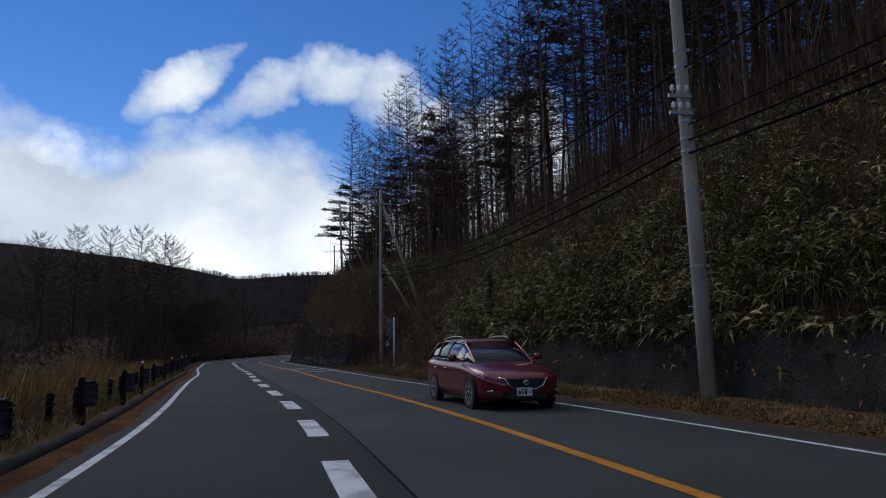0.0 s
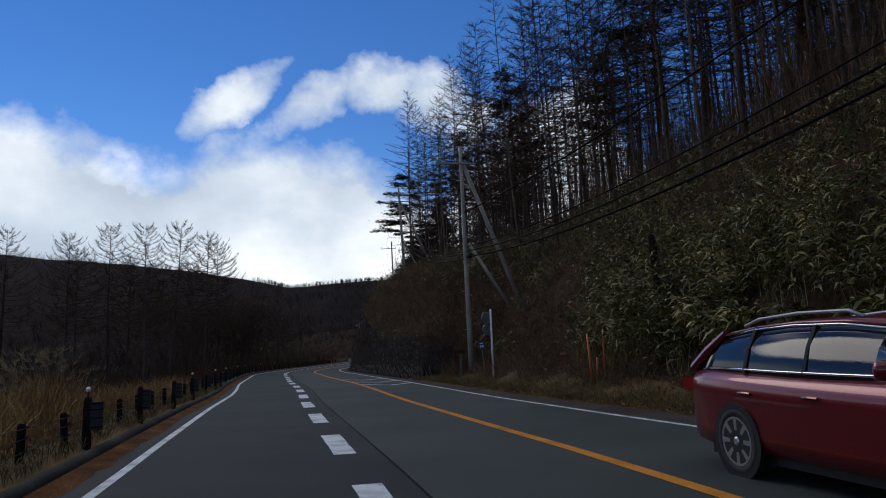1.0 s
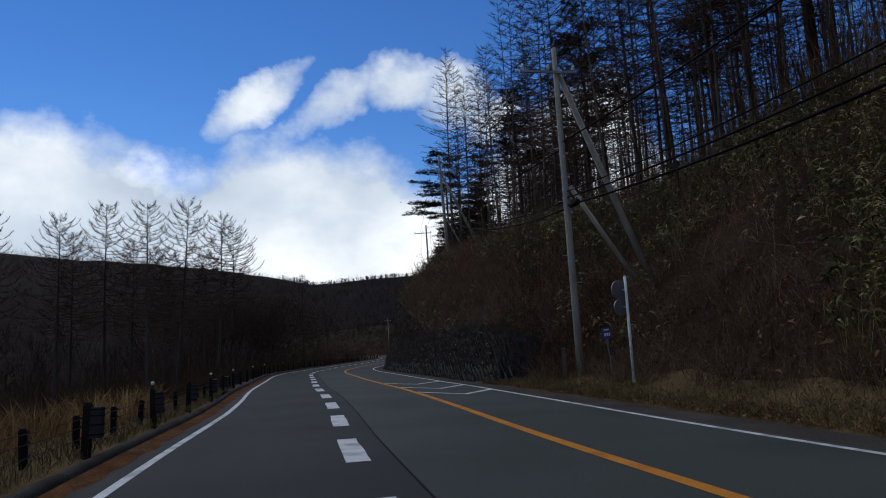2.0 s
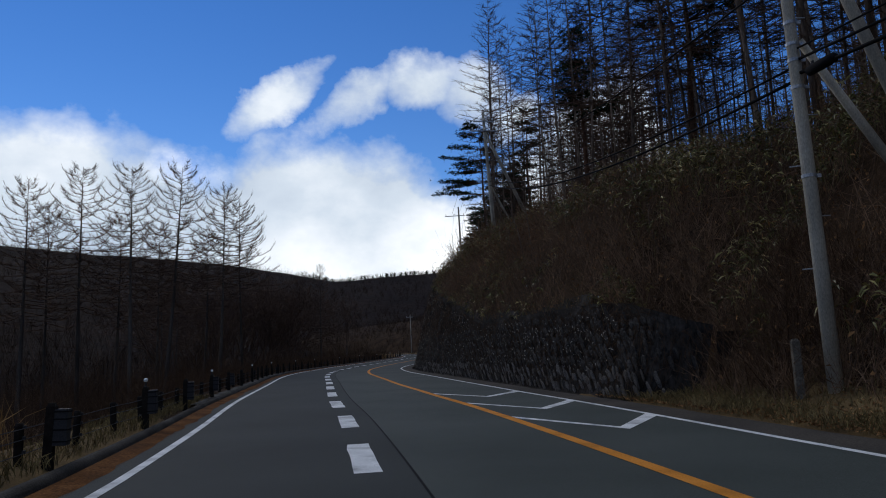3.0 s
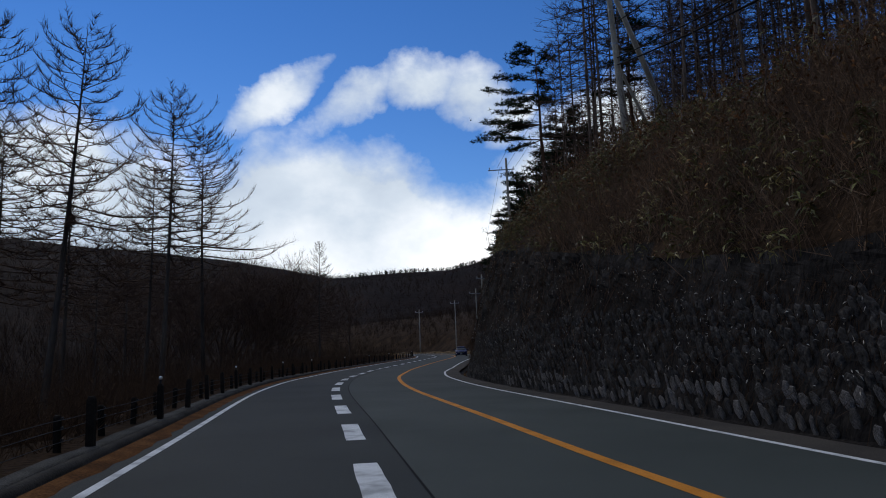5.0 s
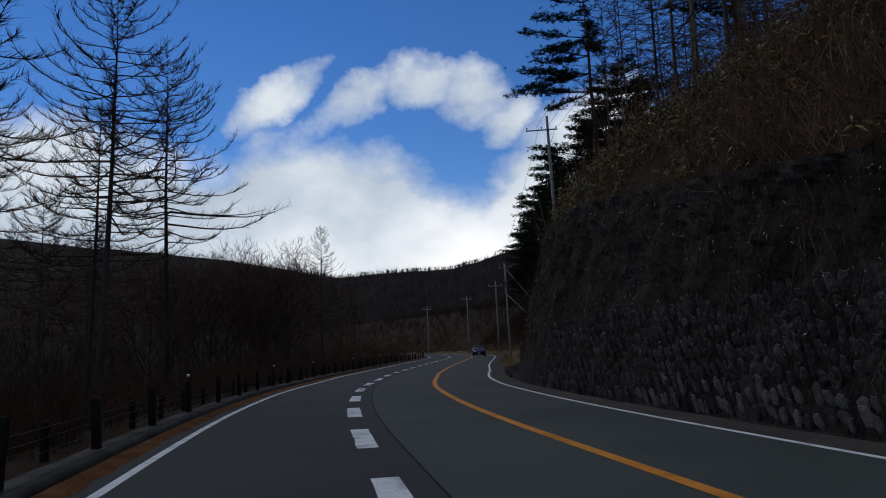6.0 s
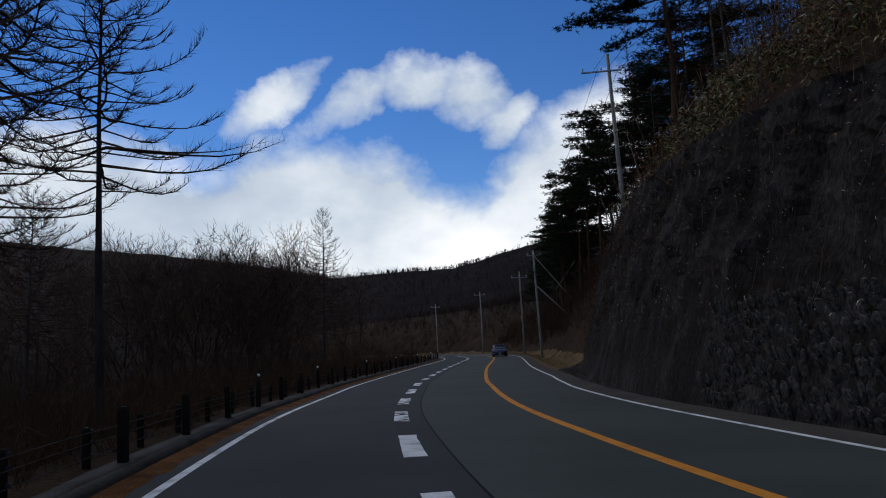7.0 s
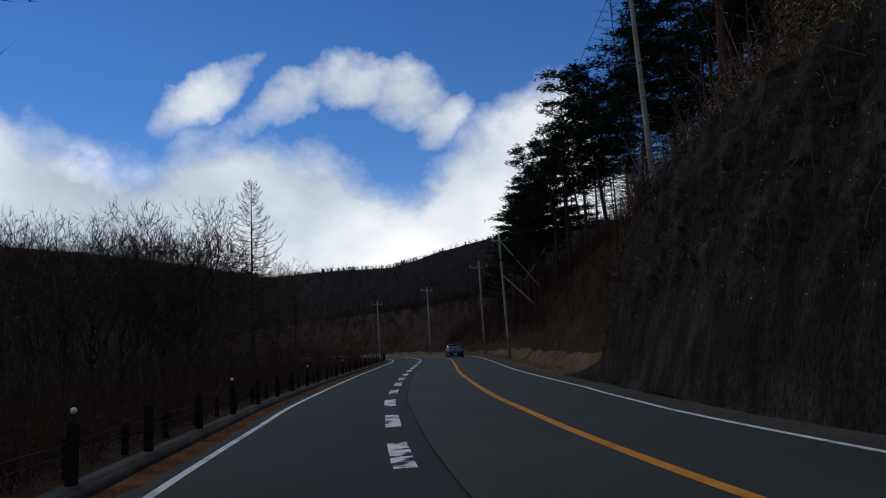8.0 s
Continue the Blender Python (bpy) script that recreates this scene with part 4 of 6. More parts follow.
def build_fence():
    rng = random.Random(5)
    ys = [14.8, 19.3, 23.8, 28.1, 32.6, 37.2, 41.5, 45.7, 50.34, 54.6, 58.9, 63.2, 67.3, 71.4, 74.4, 77.45, 80.6, 83.7, 86.8, 89.9, 93.0, 96.2, 99.0] + [102.1 + 3.1 * k for k in range(24)]
    spots = [(s_at(y, -3.75), y < 65, y in (28.1, 41.5, 50.34, 58.9, 71.4, 83.7, 96.2) or (y > 105 and k % 4 == 0)) for k, y in enumerate(ys)]
    # a post with a dark wrapped block of spare cable, made once with and once without it
    def post(block, ball):
        label = "dark guard post" + (" with wrapped block" if block else "") + (" and white ball" if ball else "") + " by the kerb"
        t = thing("guard_post", label, "guard post", "guard posts along the kerb")
        g = Geo()
        g.box((0, 0, 0.33), (0.115, 0.115, 0.9), taper=0.94)
        g.box((0, 0, 0.80), (0.103, 0.103, 0.05), taper=0.7)
        part("post_shaft", g, M_POST, t)
        if block:
            g = Geo()
            g.box((0.125, 0.03, 0.53), (0.155, 0.18, 0.44), taper=0.97)
            b = part("block", g, M_DARKSTEEL, t, "dark grey wrapped block")
            for z in (0.36, 0.5, 0.63, 0.72):
                g = Geo()
                g.box((0.125, 0.03, z), (0.168, 0.193, 0.018))
                part("strap", g, M_CABLE, b)
        if ball:
            g = Geo()
            g.tube([(0, 0, 0.78), (0, 0, 0.92)], 0.018, 6)
            part("reflector_stem", g, M_DARKSTEEL, t)
            g = Geo()
            g.lathe([(0.01, 0.91), (0.028, 0.916), (0.039, 0.937), (0.038, 0.96), (0.025, 0.98), (0.01, 0.985)], (0, 0, 0), 12)
            part("reflector", g, M_WHITEPAINT, t, "white reflector ball", True)
        return t
    made = {}
    for s, block, ball in spots:
        x, y = at_road(np.array([s]), np.array([-3.80 + rng.uniform(-0.03, 0.03)]))[0]
        m = Matrix.Translation((x, y, 0.02 + float(road_z(s, -4)))) @ pose(0, 0, 0, rng.uniform(-2, 2), rng.uniform(-2, 2), heading(s) + rng.uniform(-4, 4))
        made.setdefault((block, ball), []).append(m)
    for key, ms in made.items():
        t = post(*key)
        for m in ms[1:]:
            copy_thing(t, m)
        t.matrix_basis = ms[0]
    t = thing("fence_post", "thin dark round fence post holding steel cables", "fence post", "cable fence posts")
    g = Geo()
    g.tube([(0, 0, -0.4), (0, 0, 0.52), (0, 0, 0.55)], [0.055, 0.055, 0.04], 10)
    part("post_shaft", g, M_POST, t)
    for z in (0.2, 0.37, 0.5):
        g = Geo()
        g.box((0.06, 0, z), (0.03, 0.05, 0.04))
        part("cable_clip", g, M_DARKSTEEL, t)
    ms = []
    for k in range(72):
        s = s_at(14.7, -4.15) + 2.06 * k
        x, y = at_road(np.array([s]), np.array([-4.15]))[0]
        ms.append(Matrix.Translation((x, y, 0.07 + float(road_z(s, -4.5)))) @ pose(0, 0, 0, rng.uniform(-3, 3), rng.uniform(-3, 3), heading(s)))
    for m in ms[1:]:
        copy_thing(t, m)
    t.matrix_basis = ms[0]
    for z in (0.2, 0.37, 0.5):
        g = Geo()
        q = s_at(14.7, -4.15) + np.arange(0, 147, 1.0)
        xy = at_road(q, np.full(len(q), -4.08))
        g.tube([(x, y, 0.07 + float(road_z(a, -4.5)) + z - 0.02 * abs(math.sin(a * 1.05))) for (x, y), a in zip(xy, q)], 0.006, 4)
        solo("fence_cable", g, M_DARKSTEEL, "thin dark steel cable strung along the fence posts", "cable", "fence cables")


build_fence()

# ---- signs and markers by the bank ----


def build_signs():
    x, y = -4.27, 46.73
    mirror = thing("roadside_sign", "white steel post with two round sign backs beside the bank", "road sign", at=Matrix.Translation((x, y, gz(x, y))))
    g = Geo()
    g.tube([(0, 0, -0.3), (0, 0, 2.78)], 0.038, 12)
    g.lathe([(0.04, 2.78), (0.03, 2.81), (0.005, 2.82)], (0, 0, 0), 12)
    part("post_shaft", g, M_WHITEPAINT, mirror, "white painted steel post", True)
    for z, r in ((2.45, 0.26), (1.98, 0.22)):
        g = Geo()
        m = Matrix.Rotation(radians(38), 3, "Z") @ Matrix.Rotation(radians(90), 3, "X")
        g.lathe([(r, -0.015), (r, 0.015), (r * 0.96, 0.02), (0.01, 0.022)], (-0.18, 0.05, z), 20, m)
        part("sign_disc", g, M_GREY, mirror, "grey round sign seen from behind")
        g = Geo()
        g.box((-0.04, 0.02, z), (0.12, 0.03, 0.05))
        part("bracket", g, M_STEEL, mirror)
    x, y = -4.68, 48.0
    km = thing("distance_marker", "small blue distance marker on a thin leaning post", "road sign", at=Matrix.Translation((x, y, gz(x, y) + 0.02)) @ pose(0, 0, 0, 0, -5, heading(83)))
    g = Geo()
    g.tube([(0, 0, -0.3), (0, 0, 1.25)], 0.022, 8)
    part("post_shaft", g, M_GREY, km)
    g = Geo()
    g.box((0, -0.03, 1.32), (0.26, 0.012, 0.3))
    plate = part("plate", g, M_BLUESIGN, km, "blue enamel plate")
    for cx, cz, w, h in ((0, 1.41, 0.15, 0.035), (-0.055, 1.28, 0.05, 0.085), (0.015, 1.28, 0.05, 0.085), (0.075, 1.28, 0.035, 0.085)):
        g = Geo()
        g.box((cx, -0.04, cz), (w, 0.006, h))
        part("bar", g, M_WHITEPAINT, plate, "white bar of lettering")
    x, y = -5.97, 50.8
    g = Geo()
    g.box((0, 0, 0.45), (0.13, 0.13, 1.1), taper=0.95)
    g.box((0, 0, 1.02), (0.12, 0.12, 0.05), taper=0.6)
    b = solo("boundary_marker", g, M_POLEDARK, "weathered grey square concrete boundary marker beside the utility pole", "marker post")
    b.location = (x, y, gz(x, y))
    for (x, y), h, lean, label in (((-1.04, 38.37), 1.42, -2.5, "tall orange plastic marker pole at the foot of the bank"), ((-0.64, 38.62), 1.3, 1.5, "orange marker pole half hidden by bamboo grass"), ((-0.89, 38.42), 0.65, 5, "short orange marker stake at the foot of the bank")):
        t = thing("marker_pole", label, "marker pole", "orange marker poles", at=Matrix.Translation((x, y, gz(x, y))) @ pose(0, 0, 0, 0, lean, 20))
        g = Geo()
        g.tube([(0, 0, -0.25), (0, 0, h * 0.5), (0, 0, h)], [0.032, 0.03, 0.026], 10)
        part("pole", g, M_ORANGEPOST, t, smooth=True)
        g = Geo()
        g.lathe([(0.03, h - 0.02), (0.03, h + 0.02), (0.015, h + 0.035)], (0, 0, 0), 10)
        part("cap", g, M_DARKSTEEL, t)
    x, y = 1.0, 38.35
    z = gz(x, y)
    t = thing("snag", "blackened broken tree stump standing in the bamboo grass", "dead tree", at=Matrix.Translation((x, y, z)))
    g = Geo()
    g.tube([(0, 0, -0.3), (0.02, 0, (4.2 - z) * 0.5), (-0.03, 0.02, 4.2 - z), (-0.05, 0.02, 4.5 - z)], [0.125, 0.12, 0.115, 0.09], 9)
    part("trunk", g, M_POST, t)
    g = Geo()
    g.tube([(0, 0, 3.7 - z), (0.2, 0.1, 4.0 - z), (0.27, 0.12, 4.35 - z)], [0.05, 0.035, 0.015], 6)
    part("limb", g, M_BARK, t)


build_signs()

# ---- cars ----
M_GLASS = plain("tinted_glass", (0.010, 0.012, 0.017), 0.05, 0.0, 0.35, 0.0)
M_TYRE = plain("tyre_rubber", (0.018, 0.018, 0.019), 0.8)
M_RIM = plain("alloy_rim", (0.45, 0.46, 0.47), 0.3, 0.8)
M_CHROME = plain("chrome_trim", (0.7, 0.71, 0.72), 0.15, 1.0)
M_BLACKTRIM = plain("black_trim", (0.014, 0.014, 0.015), 0.45)
M_PLATE = plain("number_plate", (0.62, 0.64, 0.62), 0.4)
M_LAMPGLASS = plain("lamp_glass", (0.22, 0.23, 0.24), 0.08, 0.2, 0.6, 1.0)
M_REDLAMP = plain("red_lamp", (0.35, 0.02, 0.02), 0.15, 0.0, 0.6, 1.0)
M_REDCAR = plain("red_car_paint", (0.15, 0.004, 0.008), 0.3, 0.35, 0.5, 0.6)
M_BLUECAR = plain("blue_car_paint", (0.004, 0.010, 0.060), 0.5, 0.0, 0.15, 0.0)


def loft(rows, close_ends=True):
    """Skin over rows of points, mirrored in x."""
    g = Geo()
    n = len(rows[0])
    full = [[(x, y, z) for x, y, z in r] + [(-x, y, z) for x, y, z in reversed(r) if x > 1e-6] for r in rows]
    m = len(full[0])
    for r in full:
        g.v += r
    for i in range(len(full) - 1):
        for j in range(m):
            k = (j + 1) % m
            g.f.append((i * m + j, i * m + k, (i + 1) * m + k, (i + 1) * m + j))
    if close_ends:
        g.f.append(tuple(reversed(range(m))))
        g.f.append(tuple((len(full) - 1) * m + j for j in range(m)))
    return g


def build_car(label, paint, at, wagon=True):
    """A car with its nose at y = 0, its tail towards -y, wheels on z = 0."""
    car = thing("car", label, "car", at=at)
    tail = 4.8 if wagon else 4.3
    st = [(0.0, 0.50, 0.30, 0.56), (0.05, 0.66, 0.24, 0.66), (0.16, 0.77, 0.21, 0.73), (0.34, 0.855, 0.20, 0.79), (0.7, 0.905, 0.20, 0.86), (1.1, 0.92, 0.20, 0.92), (1.5, 0.92, 0.20, 0.97),
          (2.2, 0.92, 0.20, 0.985), (3.0, 0.92, 0.20, 1.0), (3.7, 0.92, 0.20, 1.02), (tail - 0.55, 0.905, 0.21, 1.03), (tail - 0.25, 0.86, 0.24, 1.02), (tail - 0.07, 0.78, 0.28, 0.98), (tail, 0.68, 0.34, 0.9)]
    rows = []
    for y, w, b, t in st:
        h = t - b
        rows.append([(0.0, -y, b), (w * 0.8, -y, b), (w * 0.95, -y, b + 0.06 * h), (w * 0.985, -y, b + 0.25 * h), (w * 0.975, -y, b + 0.5 * h), (w, -y, b + 0.68 * h), (w * 0.985, -y, b + 0.86 * h), (w * 0.9, -y, b + 0.97 * h), (w * 0.6, -y, t + 0.015), (0.0, -y, t + 0.025)])
    body = part("body", loft(rows), paint, car, smooth=True)
    roof_end = tail - (0.55 if wagon else 0.75)
    # cabin: (y, half width at the belt, belt height, half width at the roof, roof height)
    cab = [(1.2, 0.70, 0.945, 0.66, 0.955), (1.62, 0.795, 0.985, 0.63, 1.2), (2.05, 0.83, 0.99, 0.60, 1.40), (2.5, 0.84, 0.995, 0.605, 1.455), (3.1, 0.84, 1.005, 0.61, 1.47), (3.7, 0.83, 1.02, 0.60, 1.45), (roof_end, 0.80, 1.03, 0.57, 1.40), (tail - 0.12, 0.72, 1.0, 0.60, 1.06)]
    glass = [[(0.0, -y, bz - 0.05), (bw, -y, bz - 0.05), (bw, -y, bz), (bw * 0.5 + rw * 0.5 + 0.025, -y, bz * 0.5 + rz * 0.5), (rw, -y, rz - 0.03), (rw * 0.55, -y, rz), (0.0, -y, rz + 0.008)] for y, bw, bz, rw, rz in cab]
    part("windscreen", loft(glass[:3]), M_GLASS, car, "dark tinted windscreen", True)
    part("rear_window", loft(glass[6:]), M_GLASS, car, "dark tinted rear window", True)
    for sx in (1, -1):
        g = loft(glass[2:7], False)
        g.f = [f for f in g.f if sum(g.v[i][0] for i in f) * sx > 0]
        part("side_window", g, M_GLASS, car, "dark tinted side glass", True)
    roof = [[(0.0, -y, rz - 0.02), (rw + 0.015, -y, rz - 0.035), (rw + 0.012, -y, rz - 0.012), (rw * 0.55, -y, rz + 0.016), (0.0, -y, rz + 0.024)] for y, bw, bz, rw, rz in cab[2:7]]
    part("roof", loft(roof), paint, car, smooth=True)
    for sx in (1, -1):
        g = Geo()
        g.tube([(sx * (rw + 0.01), -y, rz - 0.02) for y, bw, bz, rw, rz in cab[:3]], [0.024, 0.022, 0.022], 6)
        part("front_pillar", g, paint, car)
        g = Geo()
        g.tube([(sx * 0.60, -roof_end + 0.02, 1.39), (sx * 0.66, -tail + 0.3, 1.2), (sx * 0.74, -tail + 0.12, 1.02)], [0.04, 0.06, 0.06], 6)
        part("rear_pillar", g, paint, car)
        for y in (2.78, 3.62):
            g = Geo()
            g.tube([(sx * 0.852, -y, 0.99), (sx * 0.75, -y - 0.03, 1.22), (sx * 0.62, -y - 0.05, 1.43)], 0.022, 5)
            part("door_pillar", g, M_BLACKTRIM, car)
        g = Geo()
        g.tube([(sx * (bw + 0.012), -y, bz + 0.005) for y, bw, bz, rw, rz in cab[1:7]], 0.013, 5)
        part("belt_trim", g, M_CHROME, car, "bright belt trim", True)
        g = Geo()
        g.tube([(sx * (bw * 0.1 + rw * 0.9 + 0.02), -y, rz - 0.045) for y, bw, bz, rw, rz in cab[2:7]], 0.011, 5)
        part("window_trim", g, M_CHROME, car, "bright window trim", True)
        if wagon:
            g = Geo()
            g.tube([(sx * 0.56, -2.35, 1.46), (sx * 0.57, -2.5, 1.52), (sx * 0.57, -3.1, 1.535), (sx * 0.56, -3.7, 1.51), (sx * 0.55, -3.95, 1.45)], 0.018, 6)
            part("roof_rail", g, M_STEEL, car, "silver roof rail", True)
        m = Geo()
        m.tube([(sx * 0.86, -1.68, 1.0), (sx * 0.97, -1.7, 1.03)], 0.03, 6)
        m.lathe([(0.02, -0.09), (0.075, -0.07), (0.085, 0.0), (0.075, 0.07), (0.02, 0.085)], (sx * 1.03, -1.7, 1.05), 10, Matrix.Diagonal((1.15, 0.75, 0.85)))
        part("wing_mirror", m, paint, car, smooth=True)
        for y in (0.93, tail - 1.05):
            wheel = part("wheel", wheel_geo(sx, y, True), M_TYRE, car, "black tyre", True)
            part("rim", wheel_geo(sx, y, False), M_RIM, wheel, "silver alloy rim")
            g = Geo()
            g.lathe([(0.33, -0.02), (0.365, -0.02), (0.37, 0.012), (0.33, 0.012)], (sx * 0.905, -y, 0.33), 24, Matrix.Rotation(math.pi / 2, 3, "Y"))
            part("wheel_arch", g, M_BLACKTRIM, car)
        g = Geo()
        g.add([(sx * 0.36, -0.085, 0.62), (sx * 0.60, -0.09, 0.655), (sx * 0.80, -0.30, 0.73), (sx * 0.845, -0.52, 0.77), (sx * 0.81, -0.27, 0.665), (sx * 0.62, -0.06, 0.60)], [(0, 1, 2, 3, 4, 5)])
        g.add([(x * 1.012, y + 0.02, z) for x, y, z in g.v], [(0, 1, 2, 3, 4, 5)])
        part("headlight", g, M_LAMPGLASS, car, "clear headlight glass")
        g = Geo()
        g.tube([(sx * 0.52, -0.03, 0.385), (sx * 0.70, -0.1, 0.395), (sx * 0.76, -0.17, 0.375)], 0.016, 5)
        part("fog_trim", g, M_CHROME, car)
        g = Geo()
        g.box((sx * 0.62, -0.07, 0.335), (0.22, 0.06, 0.08), Matrix.Rotation(-sx * 0.45, 3, "Z"))
        part("intake", g, M_BLACKTRIM, car)
        for y in (2.55, 3.45):
            g = Geo()
            g.tube([(sx * 0.93, -y, 0.80), (sx * 0.945, -y - 0.09, 0.805), (sx * 0.93, -y - 0.18, 0.80)], 0.014, 5)
            part("door_handle", g, paint, car)
        g = Geo()
        g.box((sx * 0.72, -tail + 0.08, 0.86), (0.3, 0.14, 0.14), Matrix.Rotation(sx * 0.5, 3, "Z"))
        part("tail_light", g, M_REDLAMP, car)
    g = Geo()
    g.add([(-0.44, 0.02, 0.63), (0.44, 0.02, 0.63), (0.36, 0.035, 0.50), (0.2, 0.04, 0.43), (-0.2, 0.04, 0.43), (-0.36, 0.035, 0.50), (-0.44, -0.1, 0.63), (0.44, -0.1, 0.63), (0.36, -0.1, 0.5), (0.2, -0.1, 0.43), (-0.2, -0.1, 0.43), (-0.36, -0.1, 0.5)],
          [(0, 1, 2, 3, 4, 5), (0, 6, 7, 1), (1, 7, 8, 2), (2, 8, 9, 3), (3, 9, 10, 4), (4, 10, 11, 5), (5, 11, 6, 0)])
    grille = part("grille", g, M_BLACKTRIM, car, "black slatted grille")
    for k in range(5):
        g = Geo()
        z = 0.46 + 0.034 * k
        w = 0.5 + 0.07 * k
        g.box((0, 0.045, z), (w, 0.012, 0.009))
        part("grille_slat", g, M_DARKSTEEL, grille)
    g = Geo()
    g.tube([(-0.56, -0.07, 0.66), (-0.45, 0.01, 0.63), (-0.37, 0.045, 0.50), (-0.2, 0.055, 0.425), (0.2, 0.055, 0.425), (0.37, 0.045, 0.50), (0.45, 0.01, 0.63), (0.56, -0.07, 0.66)], 0.013, 6)
    part("grille_trim", g, M_CHROME, car, "chrome grille surround", True)
    g = Geo()
    g.lathe([(0.062, 0.0), (0.075, 0.006), (0.062, 0.012)], (0, 0.045, 0.555), 20, Matrix.Rotation(-math.pi / 2, 3, "X") @ Matrix.Diagonal((0.85, 0.66, 1)))
    part("emblem", g, M_CHROME, car, "plain oval emblem")
    g = Geo()
    g.box((0.06, 0.075, 0.375), (0.33, 0.012, 0.165))
    plate = part("number_plate", g, M_PLATE, car, "white number plate")
    for x, z, w, h in ((0.06, 0.425, 0.14, 0.02), (-0.06, 0.36, 0.03, 0.03), (0.03, 0.36, 0.05, 0.075), (0.1, 0.36, 0.03, 0.075), (0.165, 0.36, 0.05, 0.075)):
        g = Geo()
        g.box((x, 0.084, z), (w, 0.005, h))
        part("bar", g, M_BLACKTRIM, plate)
    g = Geo()
    g.box((0, -0.02, 0.29), (0.92, 0.1, 0.1), taper=0.94)
    part("lower_intake", g, M_BLACKTRIM, car)
    g = Geo()
    g.box((0, -2.4, 0.2), (1.6, 3.9, 0.1))
    part("underside", g, M_BLACKTRIM, car)
    for sx in (0.1, -0.5):
        g = Geo()
        g.tube([(sx - 0.12, -1.18, 0.968), (sx + 0.2, -1.3, 1.015), (sx + 0.42, -1.33, 1.03)], 0.009, 4)
        part("wiper", g, M_BLACKTRIM, car)
    return car


def wheel_geo(sx, y, tyre):
    g = Geo()
    m = Matrix.Rotation(sx * math.pi / 2, 3, "Y")
    c = (sx * 0.82, -y, 0.33)
    if tyre:
        g.lathe([(0.2, -0.1), (0.3, -0.105), (0.325, -0.08), (0.33, 0.0), (0.325, 0.08), (0.3, 0.1), (0.235, 0.098), (0.23, 0.05)], c, 28, m)
        return g
    g.lathe([(0.235, 0.05), (0.236, 0.1), (0.215, 0.1), (0.2, 0.06)], c, 28, m)
    for k in range(8):
        a = 2 * math.pi * k / 8
        r = Matrix.Rotation(a, 3, "Z")
        p = [m @ (r @ Vector(q)) + Vector(c) for q in ((0.03, -0.014, 0.095), (0.22, -0.026, 0.1), (0.22, 0.026, 0.1), (0.03, 0.014, 0.095))]
        q = [m @ (r @ Vector(q)) + Vector(c) for q in ((0.03, -0.014, 0.065), (0.22, -0.026, 0.07), (0.22, 0.026, 0.07), (0.03, 0.014, 0.065))]
        g.add(p + q, [(0, 1, 2, 3), (4, 7, 6, 5), (0, 4, 5, 1), (2, 6, 7, 3)])
    g.lathe([(0.045, 0.06), (0.045, 0.1), (0.03, 0.108)], c, 12, m)
    return g


def parked(x, y):
    s, d = road_of(x, y)
    return Matrix.Translation((x, y, float(road_z(s, d)) + 0.005)) @ pose(0, 0, 0, 0, 0, heading(s) + 180)


build_car("dark red estate car with silver roof rails on the road", M_REDCAR, parked(1.2, 21.6))
build_car("small dark blue car in the oncoming lane", M_BLUECAR, parked(-33.7, 166.5), False)

# ---- trees ----


def limb_points(rng, start, az, length, rise, droop, n=5, lift=0.0):
    """A branch that leaves the trunk, sags and turns up at its tip."""
    pts = [Vector(start)]
    d = Vector((math.cos(az), math.sin(az), rise)).normalized()
    for i in range(1, n):
        t = i / (n - 1)
        d = (d + Vector((rng.uniform(-0.17, 0.17), rng.uniform(-0.17, 0.17), -droop * (0.6 - t) + lift * t + rng.uniform(-0.06, 0.06)))).normalized()
        pts.append(pts[-1] + d * (length / (n - 1)))
    return pts


